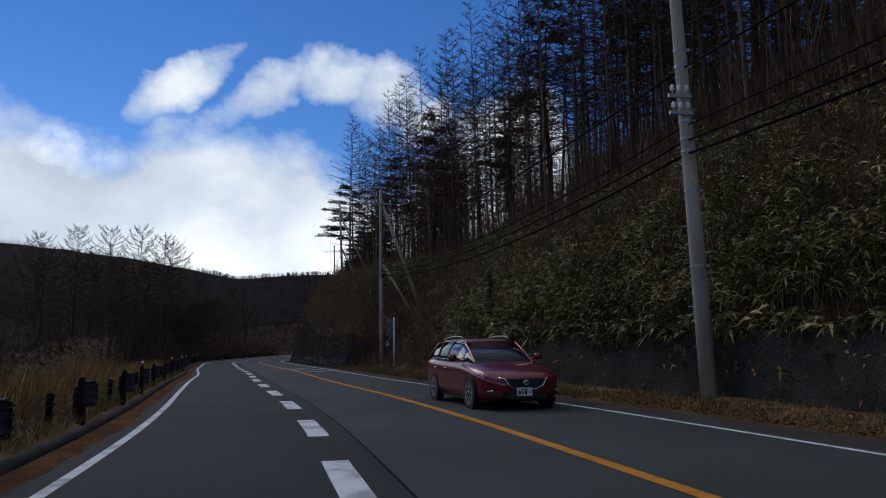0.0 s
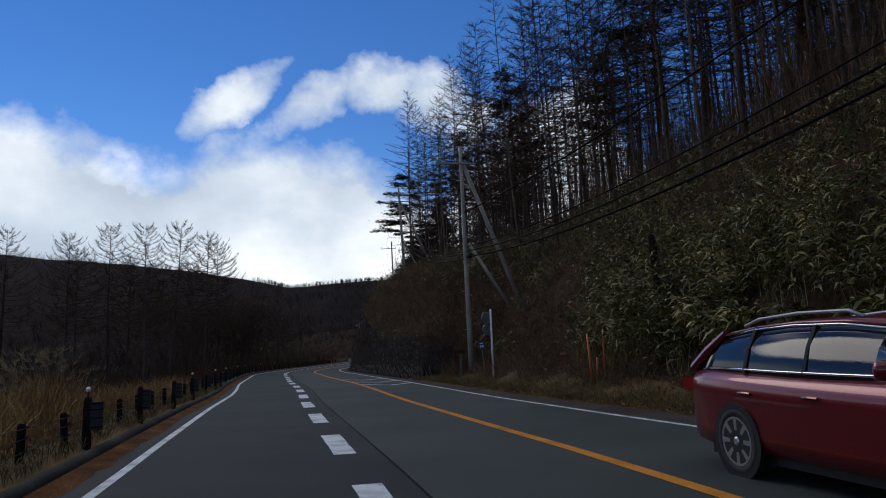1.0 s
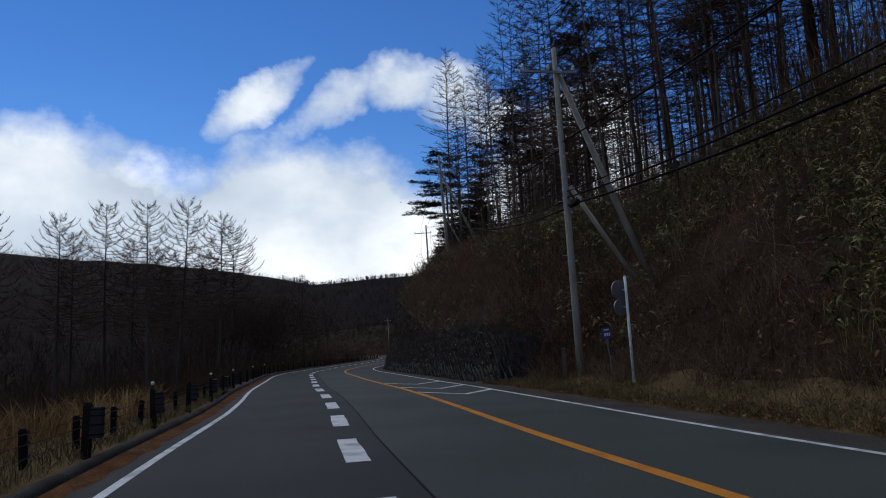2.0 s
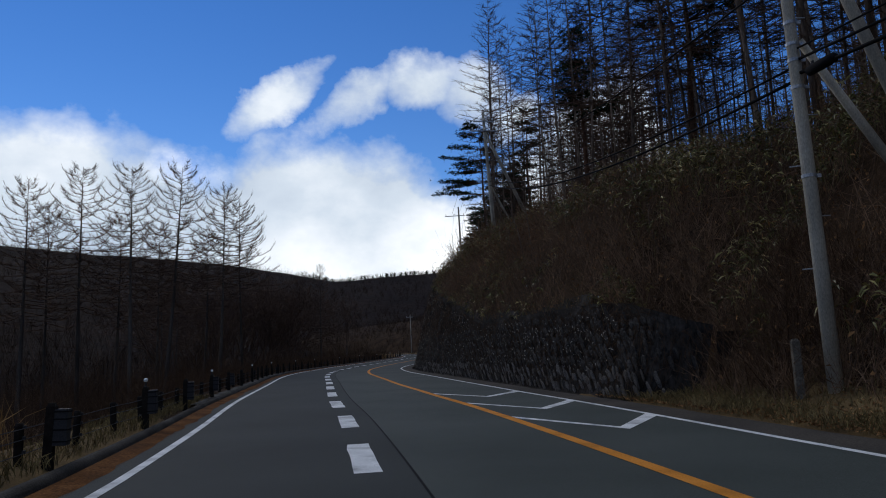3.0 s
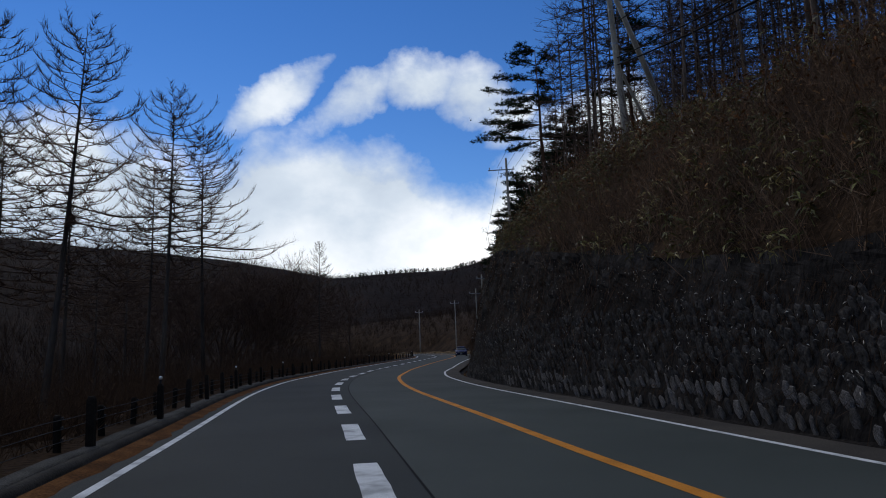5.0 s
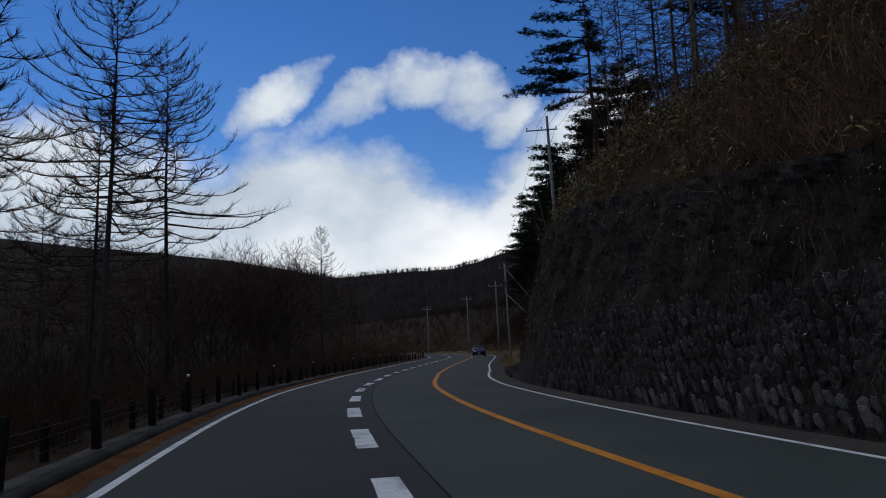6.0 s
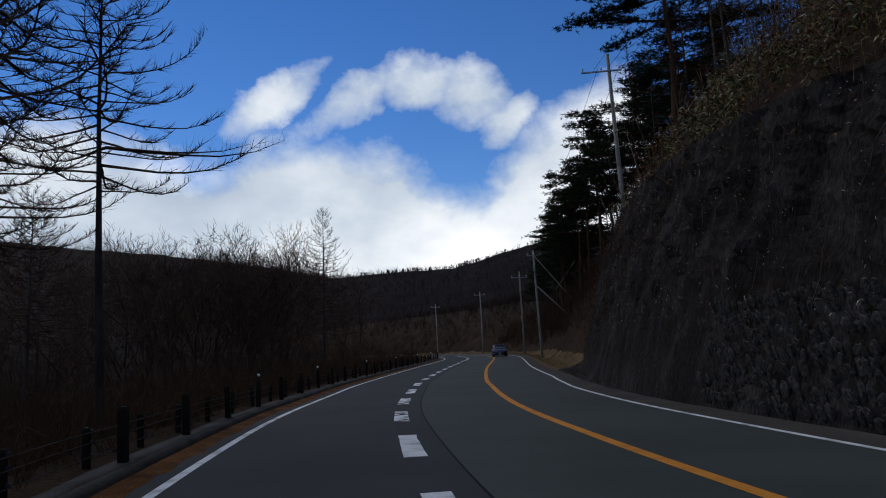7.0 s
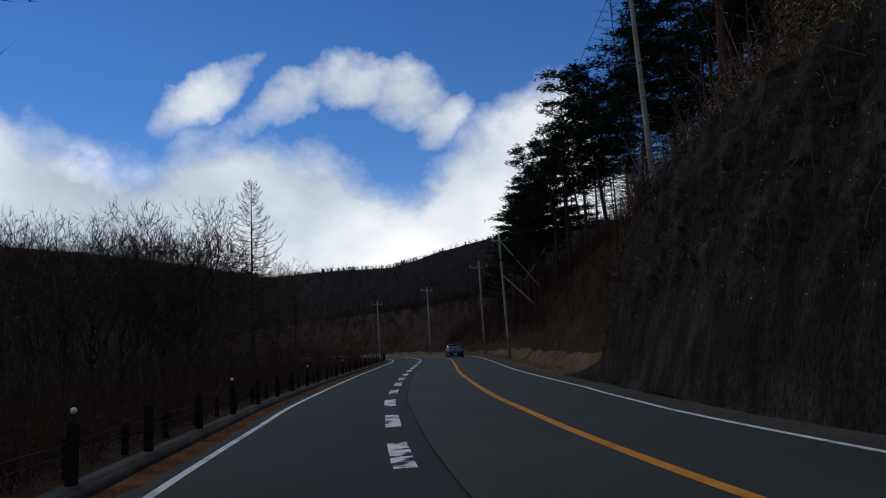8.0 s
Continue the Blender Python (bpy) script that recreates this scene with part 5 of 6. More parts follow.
def larch(rng, height, r0, crown_from, spread, limbs, twigs, taper=1.0, sides=7, bend=0.25, tw=0.011, lr=0.02):
    """Geometry of a bare larch: trunk, limbs and twigs."""
    trunk, crown = Geo(), Geo()
    n = 9
    axis = []
    bx, by = rng.uniform(-bend, bend), rng.uniform(-bend, bend)
    for i in range(n):
        t = i / (n - 1)
        axis.append(Vector((bx * math.sin(t * 2.2) + rng.uniform(-0.03, 0.03) * t, by * math.sin(t * 1.7), height * t)))
    axis[0] -= Vector((0, 0, 0.8))
    trunk.tube(axis, [max(0.012, r0 * (1 - i / (n - 1)) ** 0.85 * (1.12 if i == 0 else 1)) for i in range(n)], sides)

    def on_axis(t):
        f = t * (n - 1)
        i = min(int(f), n - 2)
        return axis[i].lerp(axis[i + 1], f - i)
    az = rng.uniform(0, 6.28)
    for k in range(limbs):
        t = crown_from + (0.985 - crown_from) * ((k + rng.random()) / limbs) ** 0.85
        u = (t - crown_from) / (1 - crown_from)
        length = spread * (1 - u) ** taper * rng.uniform(0.55, 1.1) * min(1.0, 0.6 + u * 4.0) + 0.2
        az += 2.4 + rng.uniform(-0.5, 0.5)
        pts = limb_points(rng, on_axis(t), az, length, -0.04 + 0.5 * u, 0.34 + 0.1 * u, 7, 0.16 + 0.2 * u)
        rb = max(0.010, lr * length ** 0.8 * (1 - 0.3 * u))
        crown.tube(pts, [rb, rb * 0.82, rb * 0.68, rb * 0.55, rb * 0.42, rb * 0.3, 0.005], 3, False)
        for j in range(int(twigs * (0.4 + length / spread))):
            f = rng.uniform(0.25, 1.0) * (len(pts) - 1)
            i = min(int(f), len(pts) - 2)
            p = pts[i].lerp(pts[i + 1], f - i)
            d = (pts[i + 1] - pts[i]).normalized()
            side = d.cross(Vector((0, 0, 1))).normalized() * rng.choice((-1, 1))
            v = (d * rng.uniform(0.4, 1.0) + side * rng.uniform(0.4, 1.0) + Vector((0, 0, rng.uniform(-0.1, 0.8)))).normalized()
            q = p + v * rng.uniform(0.15, 0.62) * (0.5 + 0.14 * length)
            w = Vector((rng.uniform(-1, 1), rng.uniform(-1, 1), rng.uniform(-1, 1))).normalized() * tw
            m = p.lerp(q, 0.6) + Vector((0, 0, -0.02))
            crown.add([p - w * 1.2, p + w * 1.2, q], [(0, 1, 2)])
            if rng.random() < 0.5:
                e = m + (v + Vector((rng.uniform(-0.9, 0.9), rng.uniform(-0.9, 0.9), rng.uniform(-0.2, 0.7)))).normalized() * rng.uniform(0.12, 0.4)
                crown.add([m - w * 0.7, m + w * 0.7, e], [(0, 1, 2)])
    return trunk, crown


def plant(name, label, category, group, parts, spots):
    """One thing with its parts, and copies of it at all the other spots."""
    t = thing(name, label, category, group)
    for pname, geo, mat in parts:
        part(pname, geo, mat, t, smooth=pname == "trunk")
    for m in spots[1:]:
        copy_thing(t, m)
    t.matrix_basis = spots[0]
    return t


def stand(x, y, z, scale=1.0, rng=None, lean=2.0):
    turn = rng.uniform(0, 360) if rng else 0
    tx, ty = (rng.uniform(-lean, lean), rng.uniform(-lean, lean)) if rng else (0, 0)
    return Matrix.Translation((x, y, z)) @ pose(0, 0, 0, tx, ty, turn) @ Matrix.Diagonal((scale, scale, scale, 1))


def build_valley_larches():
    """The tall bare larches on the valley side of the road."""
    rng = random.Random(31)
    spots = [("A", -38.8, 97.3, 15.5, 4.2), ("B", -37.75, 90.9, 15.4, 4.3), ("C", -36.85, 81.45, 14.9, 3.8), ("D", -38.4, 80.2, 14.65, 3.6), ("E", -41.4, 79.1, 14.6, 3.7), ("F", -41.5, 95.2, 12.8, 3.6), ("G", -43.0, 90.5, 12.6, 3.6),
             ("H", -45.8, 79.0, 14.0, 3.6), ("I", -48.5, 84.5, 13.6, 3.4), ("J", -55.0, 113.0, 11.5, 3.6), ("K", -51.0, 104.0, 11.2, 3.4), ("L", -47.4, 141.0, 15.4, 4.2), ("M", -44.5, 87.0, 13.0, 3.5), ("N", -58.0, 118.0, 11.0, 3.6), ("O", -50.5, 76.5, 14.4, 3.4), ("P", -55.0, 76.0, 14.0, 3.6)]
    for k, x, y, top, spread in spots:
        z = ground_at(x, y)
        h = top - z
        trunk, crown = larch(rng, h, 0.0088 * h * rng.uniform(0.9, 1.1) + 0.01, 0.48 if k != "L" else 0.3, spread * 1.22, 76 if k != "L" else 130, 66 if k != "L" else 40, 0.5 if k != "L" else 0.75, 9, 0.3, 0.013, 0.016)
        if k == "A":
            s = Vector((0, 0, 8.1 - z))
            for az, ln in ((0.35, 5.6), (0.15, 4.4), (2.9, 3.0)):
                pts = limb_points(rng, s, az, ln, 0.0, 0.34, 6, 0.14)
                crown.tube(pts, [0.055, 0.045, 0.035, 0.025, 0.015, 0.005], 4, False)
                for _ in range(110):
                    f = rng.uniform(0.2, 1) * 5
                    i = min(int(f), 4)
                    p = pts[i].lerp(pts[i + 1], f - i)
                    q = p + Vector((rng.uniform(-0.1, 0.8) * math.cos(az), rng.uniform(-0.5, 0.5), rng.uniform(-0.15, 0.6))) * rng.uniform(0.4, 1.3)
                    w = Vector((0, 0.012, 0.006))
                    crown.add([p - w, p + w, q], [(0, 1, 2)])
        t = thing("larch", "tall bare larch with a grey trunk below the road", "tree", "bare larches in the valley", at=stand(x, y, z) @ pose(0, 0, 0, -1.4 if k == "C" else 0, 2.4 if k == "C" else rng.uniform(-0.6, 0.9), 0))
        part("trunk", trunk, M_GREYBARK, t, smooth=True)
        part("crown", crown, M_TWIG, t, "bare spreading branches")


def wood_larch(rng, height, r0, crown_from, spread, limbs, twigs, bend=0.3, tw=0.018, segs=4):
    """A lighter larch for the crowded wood: straight stem, thin level limbs with fine upturned twigs, dead stubs low down."""
    trunk, crown = Geo(), Geo()
    bx, by = rng.uniform(-bend, bend), rng.uniform(-bend, bend)
    n = 6
    axis = [Vector((bx * math.sin(i / (n - 1) * 2.2), by * math.sin(i / (n - 1) * 1.7), height * i / (n - 1))) for i in range(n)]
    axis[0] -= Vector((0, 0, 0.8))
    trunk.tube(axis, [max(0.014, r0 * (1 - i / (n - 1)) ** 0.8) for i in range(n)], 6)
    base, tip, width = [], [], []
    az = rng.uniform(0, 6.28)
    for k in range(limbs):
        low = k < limbs // 6
        t = rng.uniform(0.14, crown_from) if low else crown_from + (0.99 - crown_from) * ((k - limbs // 6 + rng.random()) / (limbs - limbs // 6)) ** 0.95
        u = max(0.0, (t - crown_from) / (1 - crown_from))
        length = rng.uniform(0.4, 1.3) if low else spread * (1 - u) ** 0.7 * rng.uniform(0.55, 1.1) * min(1.0, 0.65 + 3 * u) + 0.25
        az += 2.4 + rng.uniform(-0.5, 0.5)
        f = t * (n - 1)
        i = min(int(f), n - 2)
        pts = limb_points(rng, axis[i].lerp(axis[i + 1], f - i), az, length, -0.05 + 0.7 * u, 0.3 - 0.2 * u, segs)
        rb = max(0.010, 0.016 * length ** 0.7)
        crown.tube(pts, [rb * (1 - 0.85 * q / (segs - 1)) for q in range(segs)], 3, False)
        for _ in range(2 if low else int(twigs * (0.4 + length / spread))):
            f = rng.uniform(0.2, 1.0) * (segs - 1)
            i = min(int(f), segs - 2)
            p = pts[i].lerp(pts[i + 1], f - i)
            d = (pts[i + 1] - pts[i]).normalized()
            side = d.cross(Vector((0, 0, 1))).normalized() * rng.choice((-1, 1))
            v = (d * rng.uniform(0.4, 1.0) + side * rng.uniform(0.2, 0.9) + Vector((0, 0, rng.uniform(-0.3, 0.7)))).normalized()
            base.append(p)
            tip.append(p + v * rng.uniform(0.2, 0.75))
            width.append(tw)
    tw_ = spikes(np.array([tuple(q) for q in base]), np.array([tuple(q) for q in tip]), np.array(width), np.random.default_rng(int(height * 37)))
    return trunk, joined((crown.v, crown.f), tw_)


def build_bank_forest():
    """Dense larch wood on top of the bank."""
    rng = random.Random(77)
    kinds = []
    for i in range(6):
        h = (20, 18, 21.5, 16.5, 19, 15.5)[i]
        tr, cr = wood_larch(rng, h, 0.075 + 0.016 * (i % 3), 0.28, 3.5, 80, 26, 0.45, 0.027)
        kinds.append((tr, cr, []))
    taken = []
    tries = 0
    while sum(len(k[2]) for k in kinds) < 290 and tries < 14000:
        tries += 1
        y = rng.uniform(-6, 66) if rng.random() < 0.52 else rng.uniform(66, 175)
        e = rng.uniform(8.0, 24)
        s = float(s_of_y(y))
        if S_W0 < s < S_W1:
            e -= 1.5
        if s > S_W1 + 5:
            e += 3
        x, yy = at_road(np.array([s]), np.array([float(edge_d(s)) + e]))[0]
        if any((x - a) ** 2 + (yy - b) ** 2 < 2.0 for a, b in taken) or math.hypot(x + 19.2, yy - 116.4) < 2.5 or math.hypot(x + 15, yy - 86.2) < 1.2:
            continue
        taken.append((x, yy))
        kinds[rng.randrange(6)][2].append(stand(x, yy, ground_at(x, yy) - 0.1, rng.uniform(0.82, 1.12), rng, 2.0))
    # the crowded trees farther back
    deep = [wood_larch(rng, h, 0.085, 0.16, 3.2, 38, 12, 0.5, 0.052, 3) for h in (18.5, 20.5, 16.5)]
    far_t, far_c = [], []

    def add(y, e, scale):
        s = float(s_of_y(y))
        x, yy = at_road(np.array([s]), np.array([float(edge_d(s)) + e]))[0]
        m = np.array(stand(x, yy, ground_at(x, yy) - 0.1, scale, rng, 2.5))
        tr, cr = deep[rng.randrange(3)]
        for (v, f), out in (((tr.v, tr.f), far_t), (cr, far_c)):
            out.append((np.array(v) @ m[:3, :3].T + m[:3, 3], f))
    for _ in range(430):
        add(rng.uniform(-5, 58), rng.uniform(16, 44), rng.uniform(0.8, 1.15))
    for _ in range(185):
        add(rng.uniform(58, 150), rng.uniform(16, 40), rng.uniform(0.75, 1.1))
    deep_wood = thing("larch_wood", "crowded bare larch wood farther back on the bank", "woods", kind="stuff")
    part("trunks", joined(*far_t), M_BARK, deep_wood, kind="stuff")
    part("branches", joined(*far_c), M_TWIG, deep_wood, kind="stuff")
    for tr, cr, spots in kinds:
        plant("larch", "slender bare larch in the wood on the bank", "tree", "larch wood on the bank", (("trunk", tr, M_BARK), ("crown", cr, M_TWIG)), spots)


def pine_geo(rng, height, r0, lowest, reach, layers, one_side=None, tufts=26):
    """A red pine: bent trunk, flat layered boughs, tufts of needles."""
    trunk, crown = Geo(), Geo()
    n = 8
    axis = [Vector((0.5 * math.sin(i / 7 * 2.6) * rng.uniform(0.6, 1.2), 0.3 * math.sin(i / 7 * 2.0), height * i / 7)) for i in range(n)]
    axis[0] -= Vector((0, 0, 0.8))
    trunk.tube(axis, [max(0.03, r0 * (1 - i / (n - 1)) ** 0.8) for i in range(n)], 8)
    base, tip, width = [], [], []
    for k in range(layers):
        t = lowest + (1 - lowest) * k / (layers - 1)
        f = t * (n - 1)
        i = min(int(f), n - 2)
        c = axis[i].lerp(axis[i + 1], f - i)
        for b in range(rng.randrange(3, 6)):
            az = rng.uniform(0, 6.28) if one_side is None or rng.random() < 0.35 else one_side + rng.uniform(-0.8, 0.8)
            ln = reach * (1 - (t - lowest) / (1 - lowest) * 0.68) * rng.uniform(0.55, 1.1)
            pts = limb_points(rng, c, az, ln, 0.12, 0.1)
            trunk.tube(pts, [0.05, 0.04, 0.03, 0.02, 0.008], 4, False)
            for j in range(int(tufts * ln / reach) + 6):
                g = rng.uniform(0.3, 1.02) * 4
                q = min(int(g), 3)
                p = pts[q].lerp(pts[q + 1], g - q) + Vector((rng.gauss(0, 0.3), rng.gauss(0, 0.3), rng.gauss(0.1, 0.09)))
                for _ in range(9):
                    v = Vector((rng.gauss(0, 1), rng.gauss(0, 1), rng.gauss(0.3, 0.5))).normalized()
                    base.append(p + v * 0.02)
                    tip.append(p + v * rng.uniform(0.18, 0.38))
                    width.append(0.055)
    r = np.random.default_rng(int(height * 100))
    needles = spikes(np.array(base), np.array(tip), np.array(width), r)
    return trunk, (needles[0].tolist(), [tuple(q) for q in needles[1].tolist()])


def build_pines():
    rng = random.Random(13)
    z = ground_at(-19.2, 116.4)
    tr, nd = pine_geo(rng, 27.0 - z, 0.24, 0.56, 6.6, 7, 3.0, 130)
    t = thing("red_pine", "tall red pine with flat layered boughs on the bank", "tree", "pines", at=Matrix.Translation((-19.0, 116.4, z)))
    part("trunk", tr, M_REDBARK, t, "reddish bare trunk", True)
    part("needles", nd, M_NEEDLE, t, "dark green needle tufts")
    # how far along and how far beyond the asphalt they stand
    groves = (((120, 8.5), (126, 6.5), (132, 9.0), (138, 6.0), (144, 4.6), (150, 5.5), (155, 3.8), (162, 5.0), (169, 4.5)), ((122, 12.0), (128, 9.5), (135, 7.0), (141, 8.5), (147, 4.0), (153, 6.5), (159, 3.6), (166, 6.5), (178, 5.0)), ((118, 11.0), (130, 12.5), (137, 11.0), (142, 5.5), (148, 8.0), (152, 4.0), (157, 5.5), (172, 6.0)))
    for i, spots in enumerate(groves):
        tr, nd = pine_geo(rng, (13.5, 11.5, 14.5)[i], 0.14, 0.42, 3.9, 10, None, 56)
        ms = []
        for y, e in spots:
            s = float(s_of_y(y))
            x, yy = at_road(np.array([s]), np.array([float(edge_d(s)) + e]))[0]
            ms.append(stand(x, yy, ground_at(x, yy) - 0.1, rng.uniform(0.85, 1.1), rng, 3))
        plant("red_pine", "dark green pine crowded at the end of the bank", "tree", "pines", (("trunk", tr, M_REDBARK), ("needles", nd, M_NEEDLE)), ms)
    tr, nd = pine_geo(rng, 12, 0.17, 0.5, 2.6, 7, None, 30)
    ms = []
    for x, y, s in ((-3.5, 72.0, 1.25), (6.5, 60.0, 1.4), (10.5, 51.0, 1.3), (-8.0, 84.0, 1.1), (4.0, 68.5, 1.1), (-12.5, 101.0, 1.0), (15.5, 44.0, 1.3)):
        ms.append(stand(x, y, ground_at(x, y) - 0.1, s, rng, 3))
    plant("red_pine", "pine with a high dark crown among the larches", "tree", "pines", (("trunk", tr, M_REDBARK), ("needles", nd, M_NEEDLE)), ms)


def broadleaf(rng, height):
    """Geometry of a leafless broadleaf tree with a rounded crown."""
    trunk, crown = Geo(), Geo()
    base, tip, width = [], [], []

    def grow(p, d, length, r, level):
        q = p + d * length
        m = p.lerp(q, 0.5) + Vector((rng.uniform(-1, 1), rng.uniform(-1, 1), 0)) * length * 0.05
        if level < 3:
            (trunk if level == 0 else crown).tube([p, m, q], [r, r * 0.85, r * 0.68], 6 if level == 0 else 3, False)
        else:
            base.append(p)
            tip.append(q)
            width.append(r * 2)
        if level == 5:
            return
        for k in range((9, 5, 5, 4, 3)[level]):
            a = rng.uniform(0, 6.28)
            side = d.cross(Vector((math.cos(a), math.sin(a), 0.2))).normalized()
            v = (d + side * rng.uniform(0.35, 1.1) + Vector((0, 0, 0.1))).normalized()
            at = p.lerp(q, rng.uniform(0.5 if level else 0.35, 1.0))
            grow(at, v, length * rng.uniform(0.6, 0.85) * (1.0 if level == 0 else 0.8), r * 0.56, level + 1)
    grow(Vector((0, 0, -0.5)), Vector((0, 0, 1)), height * 0.30, height * 0.0055, 0)
    tw = spikes(np.array(base), np.array(tip), np.maximum(np.array(width), 0.03), np.random.default_rng(int(height * 10)))
    return trunk, joined((crown.v, crown.f), tw)


def build_bare_trees():
    """Rounded leafless broadleaf trees over the thicket."""
    rng = random.Random(47)
    spots = ((-37.0, 66, 12.0), (-34.8, 60, 12.5), (-32.8, 70, 12.9), (-31.2, 63, 13.1), (-29.6, 72, 12.6), (-28.0, 61, 13.2), (-26.4, 69, 12.6), (-24.6, 64, 12.9), (-23.4, 74, 11.6), (-16.6, 84, 9.0), (-41.0, 70, 12.0))
    for k in range(3):
        tr, cr = broadleaf(rng, 20.0)
        top = max(p[2] for p in cr[0])
        ms = []
        for az, r, el in spots[k::3]:
            x, y = -28.5 + r * math.sin(radians(az)), 88.4 + r * math.cos(radians(az))
            z = max(ground_at(x, y), -7.0)
            ms.append(stand(x, y, z, (1.4 + r * math.tan(radians(el - 0.6)) - z) / top, rng, 3))
        plant("bare_tree", "leafless broadleaf tree with a rounded twiggy crown", "tree", "bare trees in the valley", (("trunk", tr, M_BARK), ("crown", cr, M_TWIG)), ms)


build_valley_larches()
build_bare_trees()
build_bank_forest()
build_pines()

# ---- undergrowth and far woods ----


def bush(rng, base, height, n, spread, width, curl=0.15):
    """Bare twigs fanning up from every base point."""
    b = np.repeat(base, n, axis=0)
    h = np.repeat(height, n) * rng.uniform(0.45, 1.1, len(b))
    off = rng.normal(0, 1, (len(b), 2)) * spread * h[:, None]
    root = b + np.column_stack([rng.normal(0, 0.06, (len(b), 2)) * np.repeat(height, n)[:, None], np.zeros(len(b)) - 0.1])
    tip = b + np.column_stack([off, h])
    w = width * np.repeat(height, n) / np.mean(height)
    v1 = spikes(root, tip, w, rng)
    # side twigs from halfway up
    t = rng.uniform(0.35, 0.85, len(b))[:, None]
    m = root * (1 - t) + tip * t
    e = m + (tip - root) * 0.28 + rng.normal(0, curl, m.shape) * h[:, None]
    v2 = spikes(m, e, w * 0.6, rng)
    t = rng.uniform(0.25, 0.75, len(b))[:, None]
    m = root * (1 - t) + tip * t
    e = m + (tip - root) * 0.22 + rng.normal(0, curl * 1.2, m.shape) * h[:, None]
    return joined(v1, v2, spikes(m, e, w * 0.55, rng))


def scatter_bank(rng, n, y0, y1, e0, e1):
    s = s_of_y(rng.uniform(y0, y1, n))
    e = rng.uniform(e0, e1, n)
    d = edge_d(s) + e
    return s, d, np.column_stack([at_road(s, d), ground_z(s, d)])


def sasa(rng, base, height, leaves, size):
    """Canes with a whorl of long drooping leaves at the top, and a few lower down."""
    n = len(base)
    lean = rng.normal(0, 0.22, (n, 2)) * height[:, None]
    top = base + np.column_stack([lean, height])
    stems = spikes(base - np.array([0, 0, 0.05]), top, np.full(n, 0.016), rng)
    c, h = np.repeat(top, leaves, axis=0), np.repeat(height, leaves)
    m = len(c)
    drop = np.where(rng.random(m) < 0.65, rng.uniform(0, 0.10, m), rng.uniform(0.15, 0.5, m))
    root = c - np.column_stack([np.repeat(lean, leaves, axis=0) * drop[:, None], h * drop])
    a = np.tile(np.arange(leaves) * 2 * math.pi / leaves, n) + np.repeat(rng.uniform(0, 6.28, n), leaves) + rng.normal(0, 0.5, m)
    ln = size * rng.uniform(0.6, 1.25, m)
    fall = rng.uniform(-1.3, 0.5, m)
    tip = root + np.column_stack([np.cos(a) * ln * 0.85, np.sin(a) * ln * 0.85, ln * fall * 0.75])
    return [stems, spikes(root, tip, ln * rng.uniform(0.15, 0.24, m), rng, 2)]


def patchy(b, scale, level, z=0.0):
    return np.array([noise.noise(Vector((p[0] * scale, p[1] * scale, z))) + 0.5 * noise.noise(Vector((p[0] * scale * 2.7, p[1] * scale * 2.7, z + 5))) for p in b]) > level


def build_bamboo_grass():
    rng = np.random.default_rng(51)
    verts = []
    # y from, y to, beyond the asphalt from, to, canes, leaves, leaf length, bare patches
    for y0, y1, e0, e1, canes, leaves, size, level in ((2, 34, 2.35, 3.3, 2100, 8, 0.25, -0.35), (2, 34, 3.2, 5.2, 3300, 7, 0.23, -0.18), (33, 40, 2.2, 5.6, 700, 7, 0.23, -0.1), (38, 52, 2.4, 5.6, 900, 7, 0.23, 0.12), (2, 53, 5, 9.5, 5400, 7, 0.20, -0.06),
                                                       (8, 56, 9, 15, 1400, 6, 0.24, 0.02), (52, 70, 3.2, 10, 2400, 6, 0.23, -0.1), (66, 104, 2.6, 7.5, 2600, 7, 0.2, -0.2), (100, 122, 3.0, 8, 600, 6, 0.25, 0.05)):
        s, d, b = scatter_bank(rng, canes, y0, y1, e0, e1)
        b = b[patchy(b, 0.3, level)]
        swell = np.array([noise.noise(Vector((p[0] * 0.6, p[1] * 0.6, 4.0))) for p in b])
        verts += sasa(rng, b, rng.uniform(0.55, 1.35, len(b)) * (1 + 0.8 * swell), leaves, size)
    # taller canes round the snag
    s, d, b = scatter_bank(rng, 260, 30, 38, 2.2, 3.8)
    b = b[patchy(b, 0.4, -0.15, 2.0)]
    verts += sasa(rng, b, rng.uniform(1.0, 2.2, len(b)), 8, 0.24)
    s, d, b = scatter_bank(rng, 170, 33.5, 37.5, 1.9, 3.0)
    verts += sasa(rng, b, rng.uniform(1.3, 2.5, len(b)), 8, 0.23)
    # the fringe that hangs over the low wall and the rock
    s, d, b = scatter_bank(rng, 420, 4, 32, 2.1, 2.4)
    b[:, 2] += 1.2
    b = b[patchy(b, 0.4, -0.3)]
    verts += sasa(rng, b, rng.uniform(0.25, 0.7, len(b)), 9, 0.36)
    s = rng.uniform(S_W0 + 3, S_W1 - 4, 1300)
    d = edge_d(s) + face_e(s) + 0.28 * face_height(s) + rng.uniform(-0.15, 1.6, 1300)
    b = np.column_stack([at_road(s, d), np.maximum(ground_z(s, d), face_height(s)) - 0.05])
    b = b[patchy(b, 0.35, -0.1)]
    verts += sasa(rng, b, rng.uniform(0.2, 0.8, len(b)), 8, 0.2)
    solo("bamboo_grass", joined(*verts), M_SASA, "thick bamboo grass with long drooping green and straw leaves", "bamboo grass", kind="stuff")


